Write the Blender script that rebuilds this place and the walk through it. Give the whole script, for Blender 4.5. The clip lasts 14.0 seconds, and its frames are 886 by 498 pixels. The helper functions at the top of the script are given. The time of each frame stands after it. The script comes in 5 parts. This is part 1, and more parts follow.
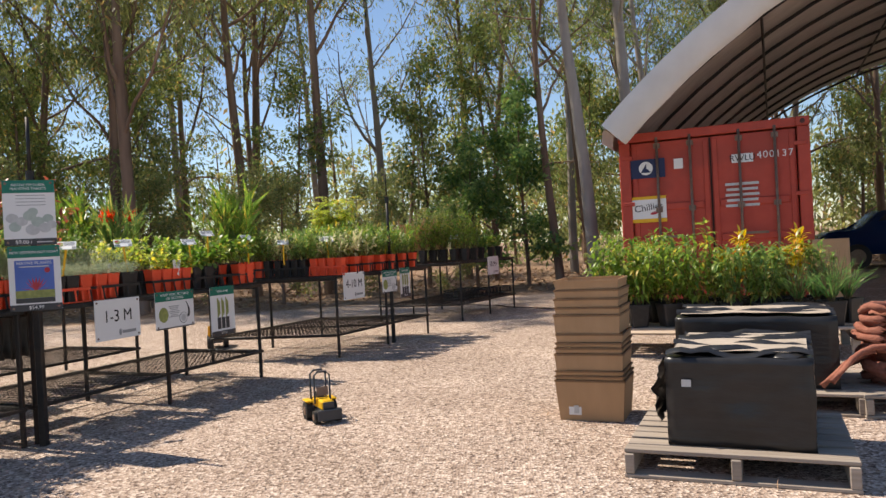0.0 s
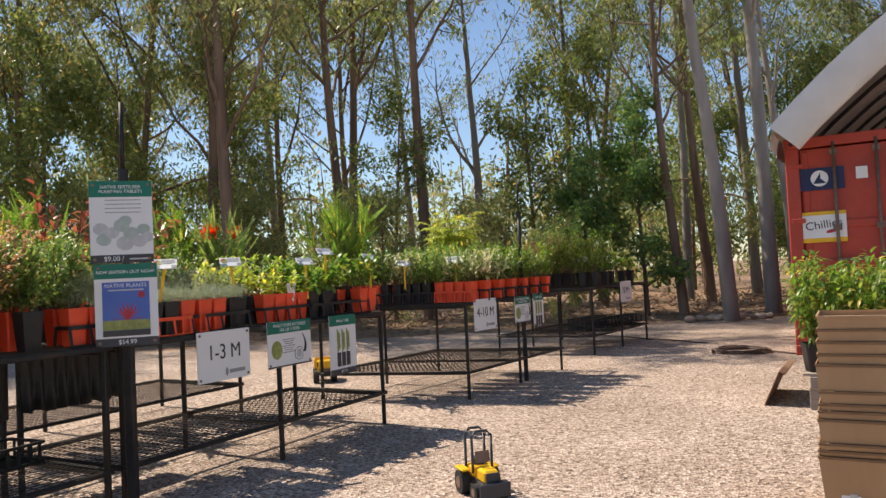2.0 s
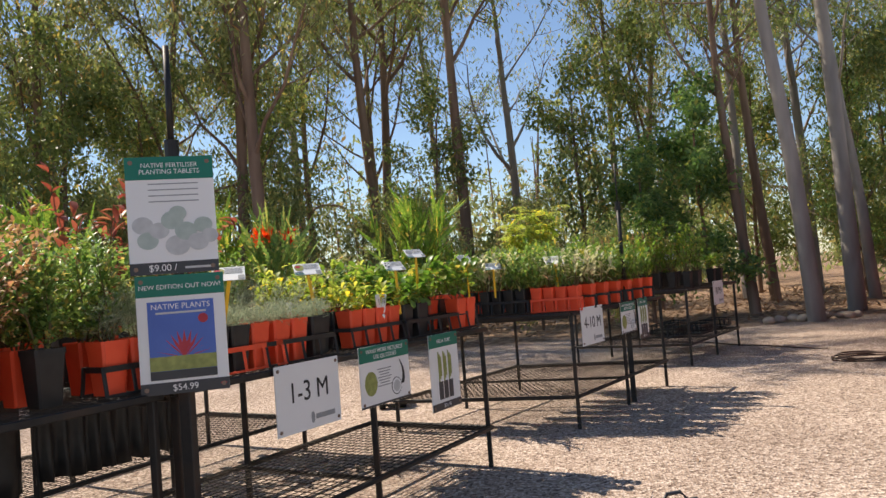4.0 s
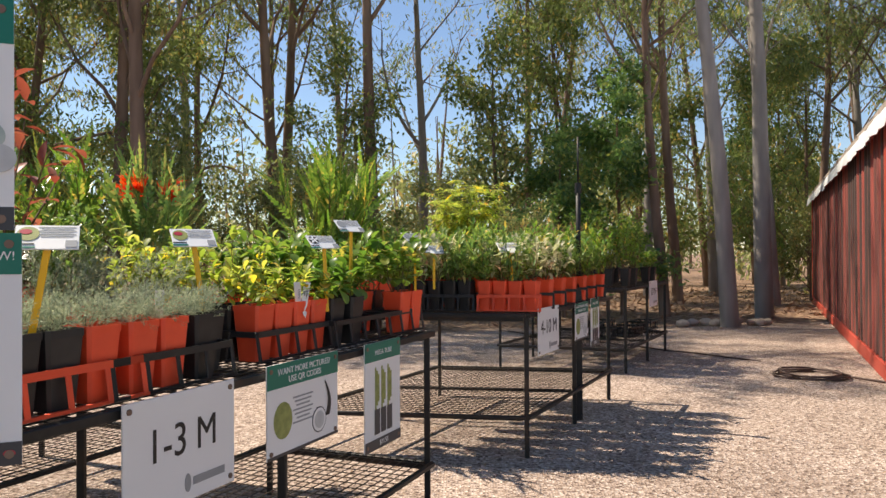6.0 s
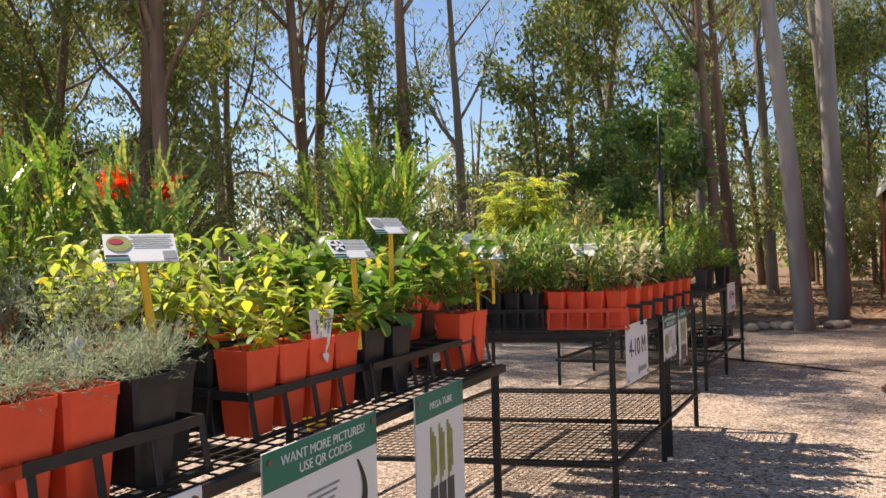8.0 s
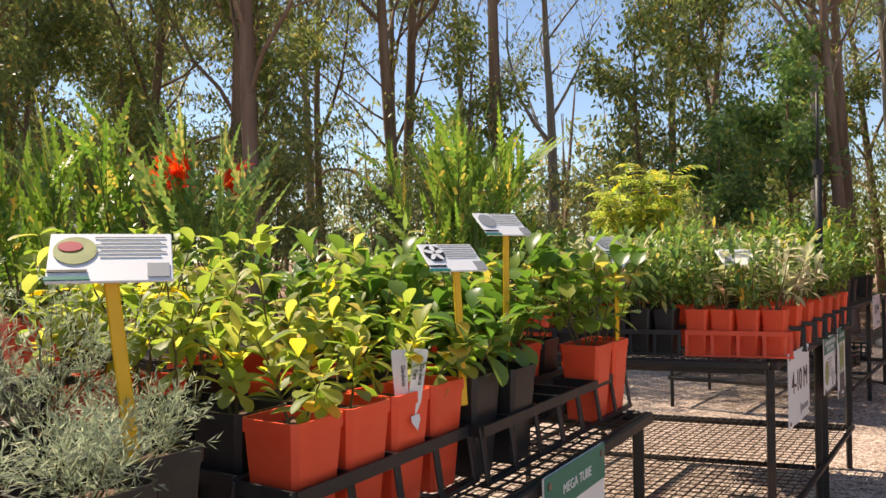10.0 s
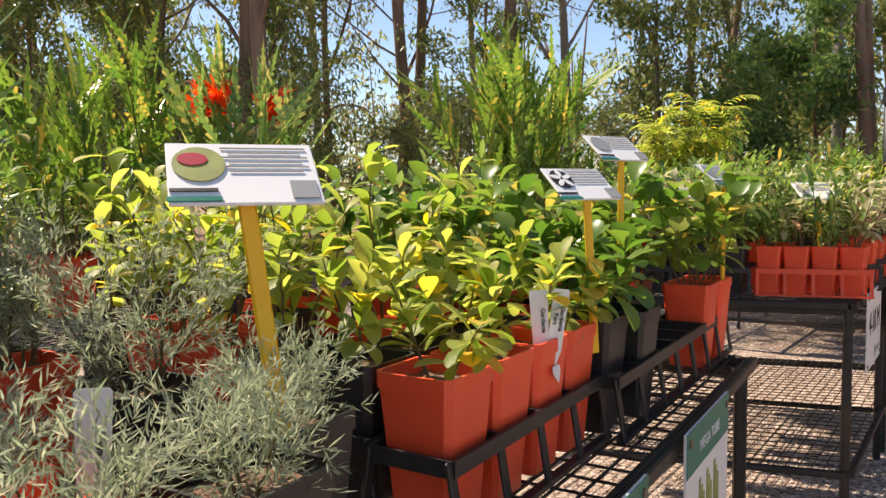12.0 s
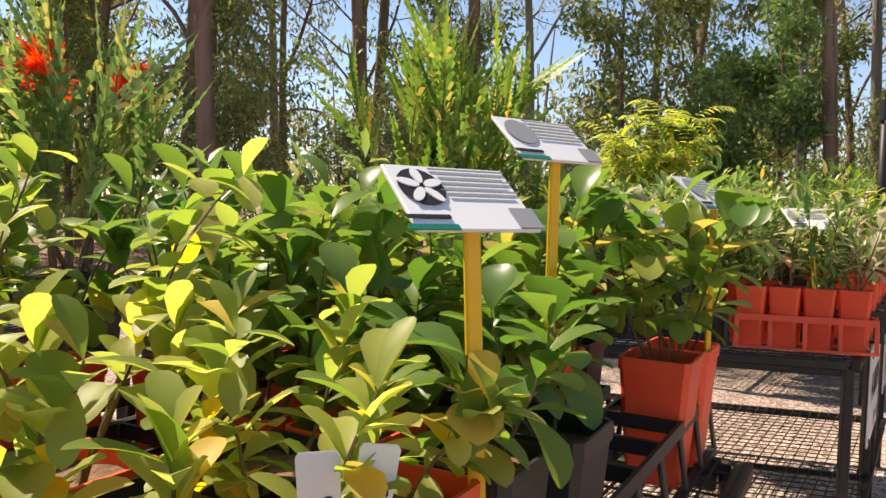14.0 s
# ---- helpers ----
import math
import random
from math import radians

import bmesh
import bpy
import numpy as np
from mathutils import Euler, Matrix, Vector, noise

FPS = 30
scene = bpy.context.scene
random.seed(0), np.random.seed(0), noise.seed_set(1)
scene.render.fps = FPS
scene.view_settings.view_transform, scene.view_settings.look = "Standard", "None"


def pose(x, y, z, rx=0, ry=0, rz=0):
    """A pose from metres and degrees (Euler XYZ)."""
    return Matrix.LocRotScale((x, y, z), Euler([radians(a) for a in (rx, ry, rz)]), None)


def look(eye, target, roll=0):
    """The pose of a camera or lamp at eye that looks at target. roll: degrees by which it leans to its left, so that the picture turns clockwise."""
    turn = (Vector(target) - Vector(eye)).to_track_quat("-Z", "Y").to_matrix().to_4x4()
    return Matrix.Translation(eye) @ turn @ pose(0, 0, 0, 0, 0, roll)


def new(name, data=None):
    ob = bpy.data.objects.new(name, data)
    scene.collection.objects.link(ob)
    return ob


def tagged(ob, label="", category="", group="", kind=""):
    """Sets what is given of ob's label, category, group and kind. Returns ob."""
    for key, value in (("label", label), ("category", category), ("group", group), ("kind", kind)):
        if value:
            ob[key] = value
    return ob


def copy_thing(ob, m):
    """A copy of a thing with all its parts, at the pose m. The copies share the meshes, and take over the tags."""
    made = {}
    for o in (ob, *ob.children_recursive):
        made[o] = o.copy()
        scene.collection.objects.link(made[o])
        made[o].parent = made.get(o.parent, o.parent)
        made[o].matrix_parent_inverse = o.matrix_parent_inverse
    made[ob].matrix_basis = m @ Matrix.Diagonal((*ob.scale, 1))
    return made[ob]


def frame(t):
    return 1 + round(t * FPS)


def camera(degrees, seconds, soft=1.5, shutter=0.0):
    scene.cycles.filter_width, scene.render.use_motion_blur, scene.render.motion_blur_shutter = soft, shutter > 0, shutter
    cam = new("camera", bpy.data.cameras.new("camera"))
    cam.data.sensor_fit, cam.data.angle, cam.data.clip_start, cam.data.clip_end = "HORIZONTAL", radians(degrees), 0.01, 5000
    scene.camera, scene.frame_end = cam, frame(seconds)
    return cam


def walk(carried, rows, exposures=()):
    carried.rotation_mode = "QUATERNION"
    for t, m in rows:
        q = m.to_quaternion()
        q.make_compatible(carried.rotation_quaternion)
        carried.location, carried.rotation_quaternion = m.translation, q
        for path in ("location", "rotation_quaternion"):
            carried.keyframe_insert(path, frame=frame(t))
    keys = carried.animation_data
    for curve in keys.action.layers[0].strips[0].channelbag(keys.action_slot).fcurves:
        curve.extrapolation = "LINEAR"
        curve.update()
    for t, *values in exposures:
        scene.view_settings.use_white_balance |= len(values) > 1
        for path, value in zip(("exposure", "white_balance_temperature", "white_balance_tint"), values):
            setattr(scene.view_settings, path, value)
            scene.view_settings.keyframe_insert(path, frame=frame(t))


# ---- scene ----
cam = camera(61.3, 14.0)
PATH = [
    (0, (0.277, 0.404, 1.13), (0.19, 2.402, 1.117), -3.0),
    (0.5, (0.115, 0.732, 1.149), (-0.288, 2.69, 1.221), -2.6),
    (1, (-0.083, 0.964, 1.141), (-0.434, 2.933, 1.18), -3.0),
    (1.5, (-0.203, 1.287, 1.14), (-0.464, 3.27, 1.157), -1.5),
    (2, (-0.39, 1.592, 1.136), (-0.693, 3.568, 1.199), -2.7),
    (2.5, (-0.564, 1.864, 1.135), (-0.738, 3.856, 1.19), -3.8),
    (3, (-0.735, 2.197, 1.145), (-1.07, 4.167, 1.225), -3.4),
    (3.2, (-0.817, 2.282, 1.139), (-1.246, 4.233, 1.231), -3.5),
    (5.3, (-1.566, 3.464, 1.225), (-1.612, 5.463, 1.247), -2.1),
    (5.5, (-1.575, 3.59, 1.213), (-1.598, 5.59, 1.227), -0.8),
    (6, (-1.632, 3.852, 1.216), (-1.696, 5.85, 1.229), -0.3),
    (6.5, (-1.751, 4.093, 1.248), (-1.685, 6.092, 1.258), -2.8),
    (7, (-1.757, 4.271, 1.228), (-1.61, 6.266, 1.231), -1.9),
    (7.5, (-1.739, 4.56, 1.244), (-1.809, 6.559, 1.255), -0.5),
    (7.7, (-1.757, 4.643, 1.235), (-1.884, 6.639, 1.251), -1.2),
    (9.8, (-1.905, 5.375, 1.256), (-2.223, 7.349, 1.287), 0.1),
    (10, (-1.945, 5.394, 1.265), (-2.333, 7.356, 1.289), -0.7),
    (10.4, (-2.048, 5.445, 1.27), (-2.611, 7.364, 1.257), -0.9),
    (10.5, (-2.063, 5.426, 1.269), (-2.698, 7.322, 1.251), -0.9),
    (11, (-2.18, 5.412, 1.265), (-2.978, 7.245, 1.194), -0.5),
    (11.5, (-2.226, 5.443, 1.264), (-2.869, 7.334, 1.161), -0.4),
    (12, (-2.179, 5.541, 1.247), (-2.578, 7.496, 1.108), -0.7),
    (12.5, (-2.059, 5.724, 1.253), (-2.376, 7.695, 1.123), 0.2),
    (13, (-2.044, 5.875, 1.246), (-2.305, 7.854, 1.127), 1.2),
    (13.5, (-2.124, 6.058, 1.261), (-2.264, 8.05, 1.156), 1.5),
    (14, (-2.125, 6.178, 1.257), (-2.425, 8.152, 1.148), 1.5),
]
walk(cam, [(t, look(eye, target, roll)) for t, eye, target, roll in PATH],
     exposures=((0.0, 0.46, 6550, 12), (3.0, 0.48, 6550, 12), (7.5, 0.62, 6700, 13), (10.0, 0.74, 6900, 15), (14.0, 0.80, 6950, 16)))

# ---- world, sun ----
SUN_TO = Vector((-0.53, 0.24, 0.81)).normalized()
world = bpy.data.worlds.new("sky_world")
scene.world = world
world.use_nodes = True
wn = world.node_tree.nodes
sky = wn.new("ShaderNodeTexSky")
sky.sky_type = "NISHITA"
sky.sun_disc = False
sky.sun_elevation = math.asin(SUN_TO.z)
sky.sun_rotation = math.atan2(SUN_TO.x, SUN_TO.y)
sky.air_density, sky.dust_density, sky.ozone_density = 1.0, 0.15, 2.5
wn["Background"].inputs[1].default_value = 0.10
world.node_tree.links.new(sky.outputs[0], wn["Background"].inputs[0])
sun_data = bpy.data.lights.new("sun", "SUN")
sun_data.energy, sun_data.angle, sun_data.color = 5.0, radians(0.53), (1.0, 0.90, 0.74)
sun = new("sun", sun_data)
sun.matrix_world = look((0, 0, 30), (-SUN_TO.x, -SUN_TO.y, 30 - SUN_TO.z))


# ---- materials ----
def nodes_of(name):
    m = bpy.data.materials.new(name)
    m.use_nodes = True
    return m, m.node_tree.nodes, m.node_tree.links, m.node_tree.nodes["Principled BSDF"]


def ramp_of(n, stops):
    r = n.new("ShaderNodeValToRGB")
    while len(r.color_ramp.elements) < len(stops):
        r.color_ramp.elements.new(0.5)
    for e, (p, c) in zip(r.color_ramp.elements, stops):
        e.position, e.color = p, (*c, 1)
    return r


def mat(name, c1, c2, scale=20.0, rough=0.7, metal=0.0, bump=0.15, stretch=(1, 1, 1), spots=None, obj_random=0.0, spec=0.4, spot_at=(0.52, 0.64)):
    """Two-scale noise paint: grain between two colours, and larger worn patches."""
    m, n, l, b = nodes_of(name)
    tc = n.new("ShaderNodeTexCoord")
    mp = n.new("ShaderNodeMapping")
    mp.inputs["Scale"].default_value = stretch
    l.new(tc.outputs["Object"], mp.inputs[0])
    n1 = n.new("ShaderNodeTexNoise")
    n1.inputs["Scale"].default_value, n1.inputs["Detail"].default_value = scale, 6
    l.new(mp.outputs[0], n1.inputs["Vector"])
    n2 = n.new("ShaderNodeTexNoise")
    n2.inputs["Scale"].default_value, n2.inputs["Detail"].default_value = scale * 0.13, 4
    l.new(mp.outputs[0], n2.inputs["Vector"])
    mixv = n.new("ShaderNodeMath")
    mixv.operation = "MULTIPLY_ADD"
    mixv.inputs[1].default_value = 0.55
    l.new(n1.outputs[0], mixv.inputs[0])
    half = n.new("ShaderNodeMath")
    half.operation = "MULTIPLY"
    half.inputs[1].default_value = 0.45
    l.new(n2.outputs[0], half.inputs[0])
    l.new(half.outputs[0], mixv.inputs[2])
    r = ramp_of(n, [(0.3, c1), (0.7, c2)])
    l.new(mixv.outputs[0], r.inputs[0])
    col = r.outputs[0]
    if spots:
        r2 = ramp_of(n, [(spot_at[0], (0, 0, 0)), (spot_at[1], (1, 1, 1))])
        l.new(n2.outputs[0], r2.inputs[0])
        mx = n.new("ShaderNodeMix")
        mx.data_type = "RGBA"
        mx.inputs["B"].default_value = (*spots, 1)
        l.new(r2.outputs[0], mx.inputs["Factor"])
        l.new(col, mx.inputs["A"])
        col = mx.outputs["Result"]
    if obj_random:
        oi = n.new("ShaderNodeObjectInfo")
        mr = n.new("ShaderNodeMapRange")
        mr.inputs["To Min"].default_value, mr.inputs["To Max"].default_value = 1 - obj_random, 1 + obj_random
        l.new(oi.outputs["Random"], mr.inputs[0])
        hs = n.new("ShaderNodeHueSaturation")
        l.new(mr.outputs[0], hs.inputs["Value"])
        l.new(col, hs.inputs["Color"])
        col = hs.outputs[0]
    l.new(col, b.inputs["Base Color"])
    b.inputs["Roughness"].default_value, b.inputs["Metallic"].default_value = rough, metal
    b.inputs["Specular IOR Level"].default_value = spec
    if bump:
        bp = n.new("ShaderNodeBump")
        bp.inputs["Strength"].default_value, bp.inputs["Distance"].default_value = bump, 0.01
        l.new(n1.outputs[0], bp.inputs["Height"])
        l.new(bp.outputs[0], b.inputs["Normal"])
    return m


def leaf_mat(name, c1, c2, c3=None, rough=0.45, through_light=0.4):
    """Leaf: each leaf its own shade; light passes through it in part."""
    m, n, l, b = nodes_of(name)
    g = n.new("ShaderNodeNewGeometry")
    stops = [(0.0, c1), (0.88, c2)] + ([(0.985, c3)] if c3 else [])
    r = ramp_of(n, stops)
    l.new(g.outputs["Random Per Island"], r.inputs[0])
    l.new(r.outputs[0], b.inputs["Base Color"])
    b.inputs["Roughness"].default_value = rough
    b.inputs["Specular IOR Level"].default_value = 0.35
    tr = n.new("ShaderNodeBsdfTranslucent")
    br = n.new("ShaderNodeHueSaturation")
    br.inputs["Value"].default_value, br.inputs["Saturation"].default_value = 1.9, 1.1
    l.new(r.outputs[0], br.inputs["Color"])
    l.new(br.outputs[0], tr.inputs[0])
    mx = n.new("ShaderNodeMixShader")
    mx.inputs[0].default_value = through_light
    l.new(b.outputs[0], mx.inputs[1])
    l.new(tr.outputs[0], mx.inputs[2])
    l.new(mx.outputs[0], n["Material Output"].inputs[0])
    return m


def ground_mat():
    """Crushed pinkish gravel on the yard, leaf litter and soil among the trees."""
    m, n, l, b = nodes_of("gravel_and_litter")
    tc = n.new("ShaderNodeTexCoord")
    vo = n.new("ShaderNodeTexVoronoi")
    vo.inputs["Scale"].default_value = 62
    l.new(tc.outputs["Object"], vo.inputs["Vector"])
    sep = n.new("ShaderNodeSeparateColor")
    l.new(vo.outputs["Color"], sep.inputs[0])
    r = ramp_of(n, [(0.0, (0.13, 0.09, 0.075)), (0.3, (0.38, 0.295, 0.24)), (0.7, (0.53, 0.42, 0.355)), (1.0, (0.80, 0.69, 0.61))])
    l.new(sep.outputs[0], r.inputs[0])
    big = n.new("ShaderNodeTexNoise")
    big.inputs["Scale"].default_value, big.inputs["Detail"].default_value = 0.7, 5
    l.new(tc.outputs["Object"], big.inputs["Vector"])
    rb = ramp_of(n, [(0.3, (0.74, 0.70, 0.66)), (0.7, (1.0, 0.97, 0.94))])
    l.new(big.outputs[0], rb.inputs[0])
    mul = n.new("ShaderNodeMix")
    mul.data_type, mul.blend_type = "RGBA", "MULTIPLY"
    mul.inputs["Factor"].default_value = 1
    l.new(r.outputs[0], mul.inputs["A"])
    l.new(rb.outputs[0], mul.inputs["B"])
    lit = n.new("ShaderNodeTexNoise")
    lit.inputs["Scale"].default_value, lit.inputs["Detail"].default_value = 9, 8
    l.new(tc.outputs["Object"], lit.inputs["Vector"])
    rl = ramp_of(n, [(0.3, (0.10, 0.06, 0.04)), (0.5, (0.27, 0.17, 0.11)), (0.7, (0.46, 0.33, 0.22))])
    l.new(lit.outputs[0], rl.inputs[0])
    # yard edge: beyond the line 0.35 y - 0.1 x the trees stand
    sp = n.new("ShaderNodeSeparateXYZ")
    l.new(tc.outputs["Object"], sp.inputs[0])
    a = n.new("ShaderNodeMath")
    a.operation = "MULTIPLY_ADD"
    a.inputs[1].default_value = -0.28
    l.new(sp.outputs[0], a.inputs[0])
    l.new(sp.outputs[1], a.inputs[2])
    w = n.new("ShaderNodeMath")
    w.operation = "MULTIPLY_ADD"
    w.inputs[1].default_value = 2.0
    l.new(big.outputs[0], w.inputs[0])
    l.new(a.outputs[0], w.inputs[2])
    edge = n.new("ShaderNodeMapRange")
    edge.inputs["From Min"].default_value, edge.inputs["From Max"].default_value = 17.2, 17.9
    l.new(w.outputs[0], edge.inputs[0])
    mx = n.new("ShaderNodeMix")
    mx.data_type = "RGBA"
    l.new(edge.outputs[0], mx.inputs["Factor"])
    l.new(mul.outputs["Result"], mx.inputs["A"])
    l.new(rl.outputs[0], mx.inputs["B"])
    l.new(mx.outputs["Result"], b.inputs["Base Color"])
    b.inputs["Roughness"].default_value = 0.95
    b.inputs["Specular IOR Level"].default_value = 0.2
    bp = n.new("ShaderNodeBump")
    bp.inputs["Strength"].default_value, bp.inputs["Distance"].default_value = 0.9, 0.012
    l.new(vo.outputs["Distance"], bp.inputs["Height"])
    l.new(bp.outputs[0], b.inputs["Normal"])
    return m


GROUND = ground_mat()
STEEL = mat("black_painted_steel", (0.012, 0.012, 0.013), (0.03, 0.028, 0.026), 30, 0.5, 0.2, 0.1, spots=(0.045, 0.03, 0.022))
MESHWIRE = mat("rusty_dark_mesh", (0.03, 0.024, 0.02), (0.08, 0.06, 0.045), 40, 0.7, 0.3, 0.1)
ORANGE = mat("orange_plastic", (0.80, 0.078, 0.028), (0.88, 0.105, 0.04), 18, 0.42, 0, 0.03, obj_random=0.12)
BLACKPOT = mat("black_plastic", (0.012, 0.012, 0.013), (0.028, 0.027, 0.027), 22, 0.45, 0, 0.05, obj_random=0.25)
SOIL = mat("potting_mix", (0.05, 0.028, 0.017), (0.27, 0.16, 0.10), 90, 0.95, 0, 0.9)
BARK = mat("smooth_gum_bark", (0.19, 0.165, 0.15), (0.37, 0.335, 0.305), 5, 0.85, 0, 0.4, (1, 1, 0.2), spots=(0.16, 0.11, 0.08))
BARK2 = mat("brown_gum_bark", (0.12, 0.075, 0.05), (0.26, 0.17, 0.12), 7, 0.9, 0, 0.6, (1, 1, 0.15), spots=(0.32, 0.24, 0.18))
STEM = mat("green_brown_stem", (0.10, 0.07, 0.03), (0.19, 0.14, 0.06), 30, 0.7, 0, 0.1)
RED = mat("faded_red_container_paint", (0.40, 0.050, 0.030), (0.50, 0.075, 0.045), 9, 0.55, 0, 0.08, spots=(0.36, 0.055, 0.035))
REDSIDE = mat("weathered_red_container_side", (0.24, 0.05, 0.04), (0.50, 0.11, 0.08), 26, 0.7, 0, 0.1, (1, 1, 0.05), spots=(0.07, 0.042, 0.036), spot_at=(0.40, 0.56))
BAR = mat("dull_locking_bar_steel", (0.16, 0.10, 0.075), (0.28, 0.20, 0.15), 25, 0.6, 0.4, 0.1)
SEAL = mat("dark_rubber_seal", (0.05, 0.02, 0.018), (0.08, 0.035, 0.03), 20, 0.7)
WHITE = mat("white_sign_board", (0.74, 0.74, 0.73), (0.82, 0.82, 0.81), 3, 0.4, 0, 0)
PAPER = mat("printed_grey", (0.42, 0.43, 0.43), (0.6, 0.61, 0.6), 30, 0.5, 0, 0)
INK = mat("black_print", (0.012, 0.012, 0.014), (0.02, 0.02, 0.02), 10, 0.5, 0, 0)
GREYINK = mat("grey_print", (0.25, 0.26, 0.27), (0.32, 0.33, 0.33), 10, 0.5, 0, 0)
TEAL = mat("teal_green_print", (0.0, 0.15, 0.10), (0.01, 0.18, 0.125), 6, 0.4, 0, 0)
CHAR = mat("charcoal_print", (0.035, 0.038, 0.045), (0.05, 0.053, 0.06), 10, 0.4, 0, 0)
BLUEP = mat("blue_print", (0.06, 0.12, 0.42), (0.09, 0.17, 0.52), 8, 0.4, 0, 0)
NAVY = mat("navy_print", (0.012, 0.022, 0.075), (0.02, 0.03, 0.1), 8, 0.5, 0, 0)
REDP = mat("crimson_print", (0.35, 0.02, 0.04), (0.5, 0.04, 0.06), 20, 0.4, 0, 0)
SAGE = mat("pale_sage_print", (0.33, 0.40, 0.36), (0.48, 0.55, 0.50), 30, 0.5, 0, 0)
OLIVE = mat("olive_print", (0.16, 0.19, 0.05), (0.38, 0.40, 0.12), 40, 0.5, 0, 0)
YELLOW = mat("yellow_plastic", (0.78, 0.43, 0.01), (0.85, 0.50, 0.02), 20, 0.4, 0, 0.02)
CARD = mat("brown_cardboard", (0.40, 0.245, 0.125), (0.48, 0.30, 0.16), 14, 0.85, 0, 0.08, (1, 1, 0.3))
# same card, darkened: shade between the nested cartons put into the colour
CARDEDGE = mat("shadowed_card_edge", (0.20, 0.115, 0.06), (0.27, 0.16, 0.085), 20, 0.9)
PALLETW = mat("weathered_pallet_wood", (0.22, 0.18, 0.145), (0.42, 0.35, 0.29), 12, 0.9, 0, 0.35, (0.3, 6, 6), obj_random=0.2)
WRAP = mat("black_stretch_wrap", (0.012, 0.012, 0.013), (0.03, 0.029, 0.03), 7, 0.28, 0, 0.5, (1, 1, 3))
CLOTHTOP = mat("dusty_board_top", (0.30, 0.25, 0.20), (0.46, 0.39, 0.32), 10, 0.9)
FABRIC = mat("white_shelter_fabric", (0.60, 0.60, 0.60), (0.74, 0.74, 0.74), 3, 0.6, 0, 0.1, spots=(0.5, 0.5, 0.5))
ROPE = mat("coir_rope", (0.22, 0.070, 0.045), (0.36, 0.15, 0.10), 60, 0.95, 0, 0.6)
RUBBER = mat("black_rubber", (0.012, 0.012, 0.012), (0.03, 0.03, 0.03), 30, 0.75)
HOSE = mat("dark_hose", (0.05, 0.03, 0.025), (0.13, 0.075, 0.055), 30, 0.6)
CARBLUE = mat("blue_car_paint", (0.01, 0.035, 0.13), (0.015, 0.05, 0.17), 3, 0.25, 0.2, 0)
GLASS = mat("dark_car_glass", (0.01, 0.012, 0.015), (0.02, 0.02, 0.025), 3, 0.08, 0, 0)
LITTER = mat("dry_leaf_litter", (0.16, 0.085, 0.05), (0.46, 0.31, 0.19), 9, 0.9, 0, 0)
RUST = mat("rusty_plate", (0.10, 0.05, 0.03), (0.26, 0.13, 0.075), 14, 0.85, 0.2, 0.4, spots=(0.33, 0.20, 0.13))
CONCRETE = mat("sandy_concrete", (0.38, 0.29, 0.22), (0.52, 0.42, 0.33), 12, 0.9)

L_GUM = leaf_mat("gum_leaf", (0.090, 0.130, 0.044), (0.225, 0.262, 0.090), (0.44, 0.32, 0.10), 0.42, 0.45)
L_GUM2 = leaf_mat("olive_gum_leaf", (0.120, 0.144, 0.058), (0.300, 0.318, 0.122), (0.47, 0.30, 0.12), 0.42, 0.45)
L_DARK = leaf_mat("dark_bush_leaf", (0.060, 0.125, 0.045), (0.185, 0.275, 0.082), (0.32, 0.33, 0.09), 0.32, 0.42)
L_GREY = leaf_mat("grey_green_needle", (0.165, 0.209, 0.128), (0.341, 0.380, 0.265), (0.475, 0.475, 0.323), 0.6, 0.35)
L_LIME = leaf_mat("lime_round_leaf", (0.163, 0.242, 0.040), (0.425, 0.441, 0.108), (0.74, 0.50, 0.07), 0.48, 0.52)
L_GREEN = leaf_mat("fresh_green_leaf", (0.083, 0.170, 0.031), (0.225, 0.300, 0.060), (0.540, 0.400, 0.102), 0.33, 0.42)
L_MID = leaf_mat("mid_green_leaf", (0.081, 0.167, 0.048), (0.244, 0.319, 0.087), (0.568, 0.435, 0.153), 0.35, 0.38)
L_BRONZE = leaf_mat("bronze_leaf", (0.275, 0.145, 0.080), (0.435, 0.290, 0.145), (0.377, 0.102, 0.102), 0.5, 0.35)
L_COPPER = leaf_mat("copper_red_leaf", (0.210, 0.056, 0.040), (0.315, 0.112, 0.072), (0.375, 0.188, 0.096), 0.4, 0.4)
L_RED = leaf_mat("red_flower_spike", (0.60, 0.05, 0.025), (0.78, 0.12, 0.05), (0.8, 0.3, 0.12), 0.5, 0.4)
L_VARI = leaf_mat("cream_pink_leaf", (0.30, 0.32, 0.16), (0.55, 0.50, 0.33), (0.60, 0.33, 0.24), 0.4, 0.4)
L_CROTON = leaf_mat("croton_leaf", (0.22, 0.26, 0.04), (0.58, 0.36, 0.03), (0.55, 0.14, 0.02), 0.3, 0.35)
L_BLUE = leaf_mat("strappy_leaf", (0.05, 0.14, 0.04), (0.16, 0.27, 0.08), (0.36, 0.42, 0.16), 0.4, 0.35)


# ---- mesh helpers ----
def box(bm, size, at=(0, 0, 0), rot=None, bevel=0.0):
    m = Matrix.Translation(at) @ (rot.to_4x4() if rot else Matrix())
    r = bmesh.ops.create_cube(bm, size=1.0, matrix=m @ Matrix.Diagonal((*size, 1)))
    if bevel:
        edges = list({e for v in r["verts"] for e in v.link_edges})
        bmesh.ops.bevel(bm, geom=edges, offset=bevel, segments=1, affect="EDGES")
    return bm


